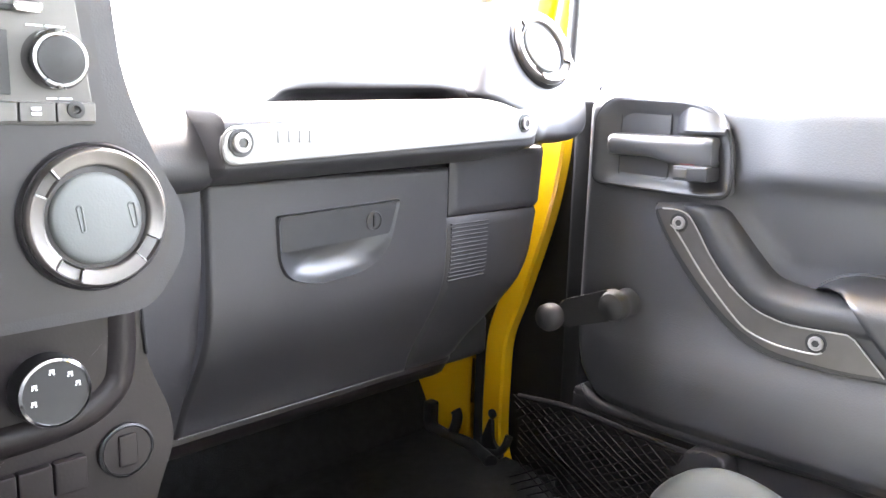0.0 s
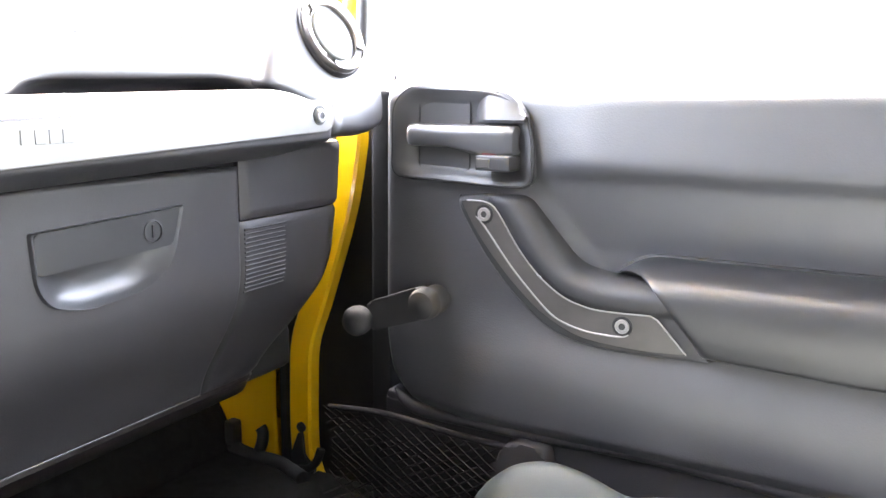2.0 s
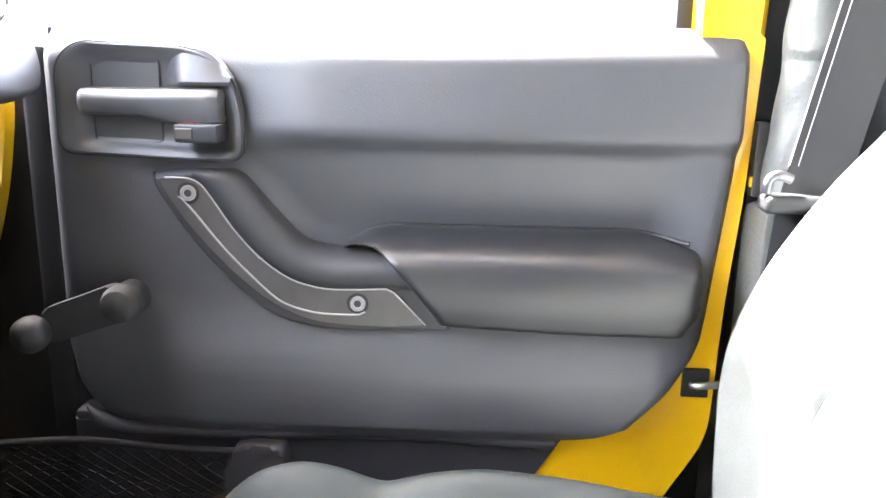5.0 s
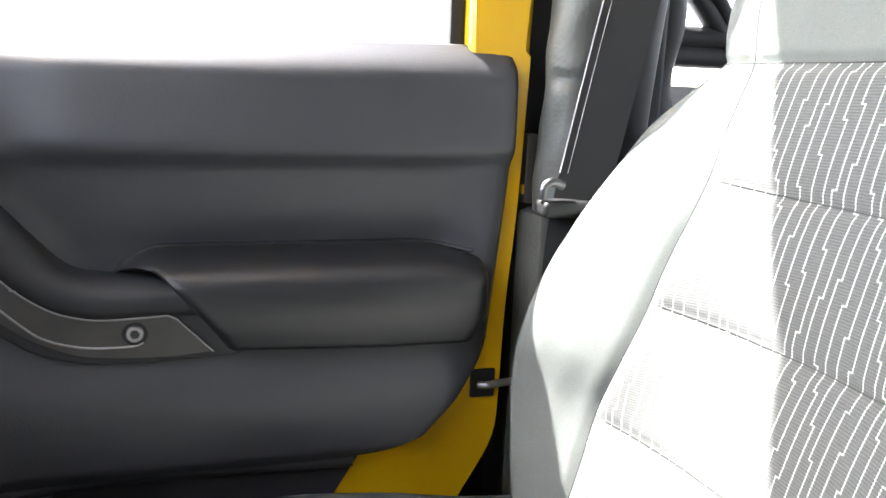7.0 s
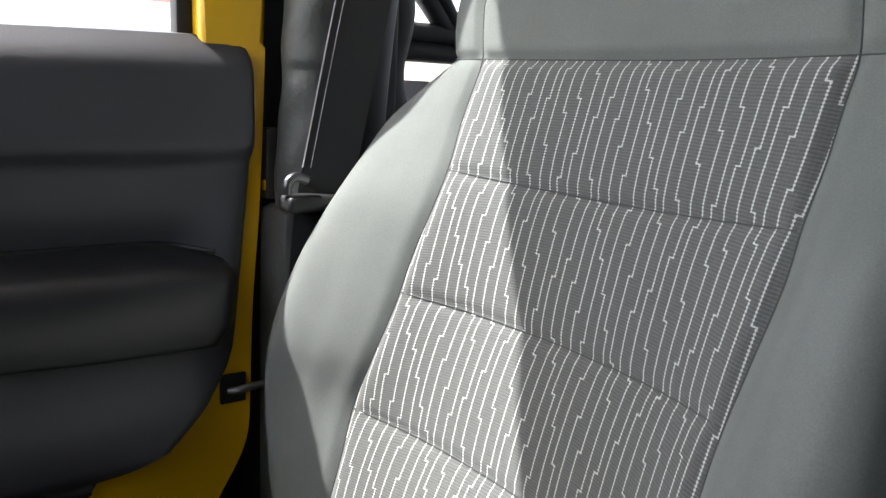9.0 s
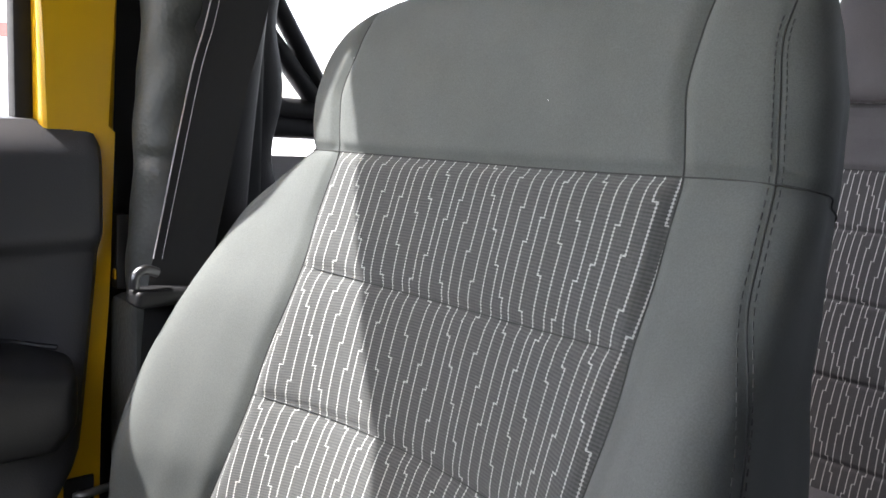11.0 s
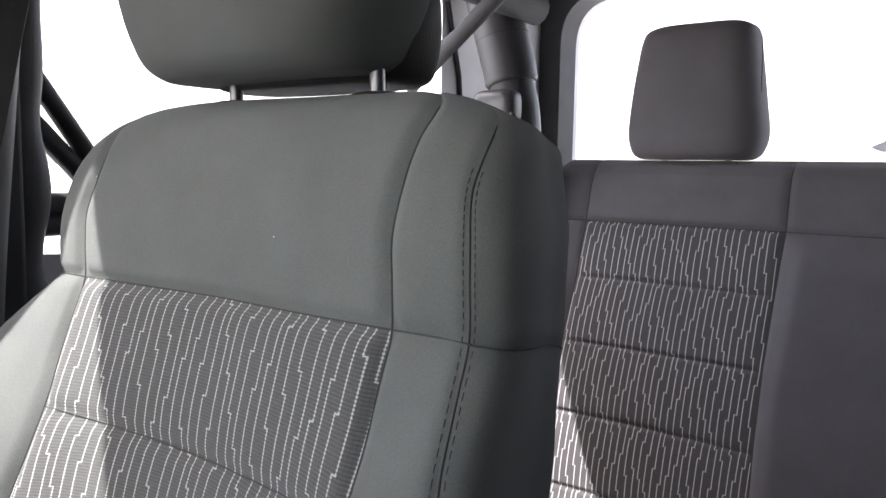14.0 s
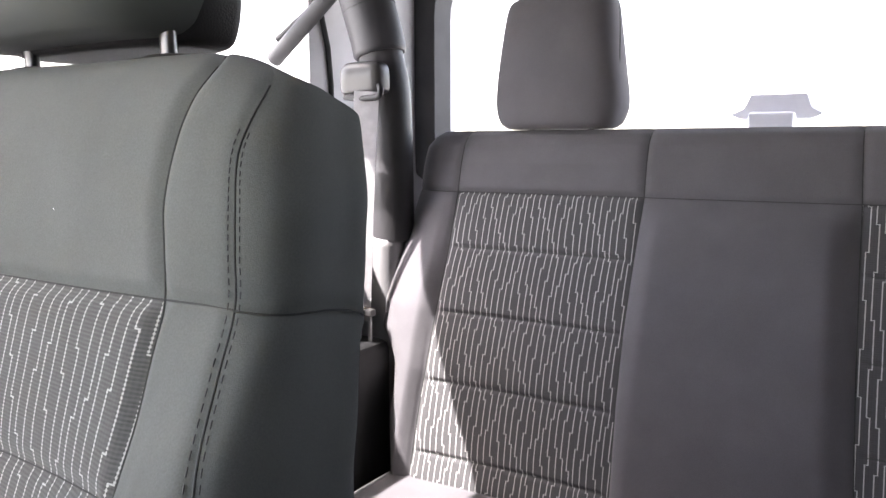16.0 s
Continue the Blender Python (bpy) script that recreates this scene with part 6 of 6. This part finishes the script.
rbelt = thing("seat_belt", "rear seat belt hanging from its guide, webbing paled as if sunlit", "seat belt", (0.66, -1.21, 0.4))
bm = bmesh.new()
pad(bm, [(0.872, 0.664, -1.205, 0.040, 0.02), (0.880, 0.664, -1.205, 0.048, 0.026), (0.915, 0.664, -1.205, 0.048, 0.026), (0.930, 0.664, -1.207, 0.040, 0.02), (0.934, 0.664, -1.21, 0.02, 0.01)], 28, 4)
part("guide", bm, GUIDE, rbelt, "satin grey belt guide")
bm = bmesh.new()
tube(bm, smooth_path([(0.615, -1.185, 0.885), (0.607, -1.178, 0.875), (0.615, -1.178, 0.864), (0.655, -1.178, 0.862), (0.692, -1.178, 0.866)], 5), 0.006, 10)
part("ring", bm, BLACK, rbelt)
# sunlight on and through the rear strap is put into its light grey
bm = bmesh.new()
strap(bm, [(0.641, -1.18, 0.875), (0.649, -1.17, 0.66), (0.653, -1.16, 0.44)], (-0.4, 0.9, 0), 0.048)
part("webbing", bm, GREYWEB, rbelt)
bm = bmesh.new()
for lo, hi in (((0.617, 0.392), (0.624, 0.448)), ((0.643, 0.392), (0.651, 0.448)), ((0.617, 0.438), (0.651, 0.450)), ((0.617, 0.390), (0.651, 0.399))):
    box(bm, (lo[0], -1.157, lo[1]), (hi[0], -1.151, hi[1]), 0.0015)
part("tongue", bm, STEEL, rbelt, "steel belt tongue frame")
bm = bmesh.new()
box(bm, (0.612, -1.164, 0.448), (0.668, -1.146, 0.462), 0.004)
part("tongue_grip", bm, GUIDE, rbelt, "grey plastic tongue grip")
bm = bmesh.new()
box(bm, (0.610, -1.175, 0.10), (0.664, -1.140, 0.388), 0.008)
part("buckle_stalk", bm, BLACK, rbelt, "black buckle stalk")
bm = bmesh.new()
box(bm, (0.60, -1.20, 0.0), (0.80, -1.05, 0.40), 0.02)
structure("wheel_housing_front", bm, BLACK, "black trim in front of the rear wheel housing", "wheel housing")
bm = bmesh.new()
box(bm, (0.615, -1.615, 0.0), (0.80, -1.215, 0.602), 0.03, None, 3)
box(bm, (0.69, -1.21, 0.39), (0.795, -1.06, 0.615), 0.015)
structure("wheel_housing", bm, HOUSING, "grey trim over the rear wheel housing", "wheel housing")

# third brake light seen through the rear window, its overexposure painted as pale plastic
bl = thing("brake_light", "high brake light outside the rear window, paled for overexposure", "brake light", (0.04, -1.92, 0.78))
bm = bmesh.new()
prism(bm, round_outline([(-0.068, 0.841), (-0.045, 0.854), (-0.035, 0.884), (0.080, 0.884), (0.094, 0.854), (0.122, 0.841), (0.10, 0.831), (-0.045, 0.831)], 0.004, 3)[::-1], YP(-1.85), 0.05, 0.003)
part("housing", bm, GLAREPALE, bl, "lamp housing paled for overexposure")
bm = bmesh.new()
box(bm, (-0.015, -1.87, 0.40), (0.080, -1.82, 0.845), 0.008)
part("bracket", bm, GLAREPALE, bl)
bm = bmesh.new()
lathe(bm, [(0.36, -0.12), (0.37, -0.08), (0.37, 0.08), (0.34, 0.12), (0.20, 0.12), (0.20, -0.12)], frame_of((0.04, -2.02, 0.38), (0, 1, 0)), 48)
spare = thing("spare_wheel", "black spare tyre on the tailgate", "spare wheel", (0.04, -2.02, 0.0))
part("tyre", bm, RUBBER, spare)


# ---- footwell clutter ----
harness = thing("wiring_harness", "black wiring plugs and brackets on the kick panel", "wiring", (0.70, 0.93, 0.05))
bm = bmesh.new()
box(bm, (0.690, 0.972, 0.05), (0.713, 0.994, 0.108), 0.005)
part("plug", bm, BLACK, harness)
bm = bmesh.new()
tube(bm, smooth_path([(0.700, 0.930, 0.052), (0.700, 0.918, 0.080), (0.700, 0.915, 0.100), (0.700, 0.920, 0.108)], 5), 0.010, 10)
part("plug", bm, BLACK, harness)
bm = bmesh.new()
tube(bm, smooth_path([(0.700, 0.99, 0.060), (0.695, 0.94, 0.056), (0.690, 0.88, 0.060), (0.68, 0.84, 0.058), (0.66, 0.80, 0.062)], 6), 0.012, 10)
part("cable", bm, RUBBER, harness)
bm = bmesh.new()
tube(bm, smooth_path([(0.70, 1.10, 0.075), (0.69, 1.04, 0.072), (0.695, 0.99, 0.060)], 6), 0.007, 8)
part("cable", bm, RUBBER, harness)
check = thing("door_check_strap", "black door check strap bolted to the flange", "door check", (0.69, 0.83, 0.05))
bm = bmesh.new()
lathe(bm, [(0.0085, 0.0), (0.0085, 0.003), (0.006, 0.0045), (0.0, 0.005)], frame_of((0.696, 0.829, 0.130), (-1, 0, 0)), 20)
part("bolt", bm, BLACK, check)
bm = bmesh.new()
prism(bm, dyz(round_outline([(0.833, 0.122), (0.825, 0.122), (0.822, 0.085), (0.800, 0.062), (0.806, 0.052), (0.850, 0.052), (0.846, 0.085)], 0.004, 3))[::-1], DP(0.697), 0.008, 0.002)
part("strap", bm, BLACK, check)
bm = bmesh.new()
tube(bm, smooth_path([(0.69, 0.842, 0.058), (0.685, 0.81, 0.066), (0.683, 0.790, 0.085), (0.688, 0.785, 0.105)], 5), 0.007, 10)
part("cord", bm, RUBBER, check)

# things outside; the glare on red and glass is put into paler base colours
RPAINT = wear(material("paled_red_paint", (0.5, 0.16, 0.14), 0.5), (0.47, 0.14, 0.12), (0.54, 0.19, 0.16), 3)
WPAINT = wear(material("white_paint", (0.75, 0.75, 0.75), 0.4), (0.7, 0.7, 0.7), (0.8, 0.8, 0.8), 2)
PALEDGLASS = wear(material("paled_glass", (0.42, 0.44, 0.47), 0.2), (0.38, 0.40, 0.43), (0.46, 0.48, 0.5), 2)
van = thing("parked_van", "white delivery van with red lamps paled for glare", "van", (23.0, 0.4, -0.70))
bm = bmesh.new()
box(bm, (21.8, -0.55, -0.35), (26.5, 1.35, 2.15), 0.12, None, 3)
part("body", bm, WPAINT, van)
for y in (-0.50, 1.14):
    bm = bmesh.new()
    box(bm, (21.74, y, 1.45), (21.84, y + 0.16, 2.0), 0.03)
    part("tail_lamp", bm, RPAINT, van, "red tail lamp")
    bm = bmesh.new()
    lathe(bm, [(0.20, -0.1), (0.33, -0.1), (0.34, 0.0), (0.33, 0.1), (0.20, 0.1)], frame_of((22.8, y + 0.08, -0.36), (0, 1, 0)), 24)
    part("wheel", bm, RUBBER, van)
bm = bmesh.new()
box(bm, (21.76, -0.30, 1.55), (21.82, 1.10, 1.80), 0.03)
part("rear_window", bm, PALEDGLASS, van)
shop = thing("building", "low white building with a red roof edge paled for glare", "building", (27, -6, -0.7))
bm = bmesh.new()
box(bm, (27.0, -9.5, -0.7), (34.0, -3.6, 2.9))
part("wall", bm, WPAINT, shop)
bm = bmesh.new()
box(bm, (26.7, -9.8, 2.9), (34.3, -3.3, 3.3), 0.05)
part("roof", bm, RPAINT, shop, "red roof edge paled for glare")
for k in range(2):
    bm = bmesh.new()
    box(bm, (26.93, -8.6 + k * 2.6, 0.5), (27.05, -7.2 + k * 2.6, 2.0), 0.02)
    part("window", bm, PALEDGLASS, shop)
post = thing("lamp_post", "grey steel lamp post in the lot", "lamp post", (14.0, 7.2, -0.7))
bm = bmesh.new()
tube(bm, [(14.0, 7.2, -0.7), (14.0, 7.2, 6.5)], lambda t: 0.11 - 0.04 * t, 14)
part("pole", bm, STEEL, post)
bm = bmesh.new()
box(bm, (13.80, 7.0, 1.1), (14.0, 7.4, 2.1), 0.02)
part("box", bm, LINER, post, "grey switch box")

# door mirror seen past the dash end
mirror = thing("door_mirror", "black door mirror outside the windscreen", "mirror", (0.90, 1.02, 0.60))
bm = bmesh.new()
pad(bm, [(0.822, 0.87, 1.00, 0.045, 0.03), (0.826, 0.87, 1.00, 0.065, 0.04), (0.85, 0.87, 1.00, 0.072, 0.046), (0.92, 0.87, 1.00, 0.072, 0.046), (0.98, 0.87, 1.00, 0.06, 0.04), (0.985, 0.87, 1.00, 0.04, 0.03)], 28, 3)
part("housing", bm, BLACK, mirror)
bm = bmesh.new()
tube(bm, [(0.79, 0.98, 0.60), (0.85, 1.0, 0.74), (0.87, 1.0, 0.84)], 0.014, 10)
part("arm", bm, BLACK, mirror)
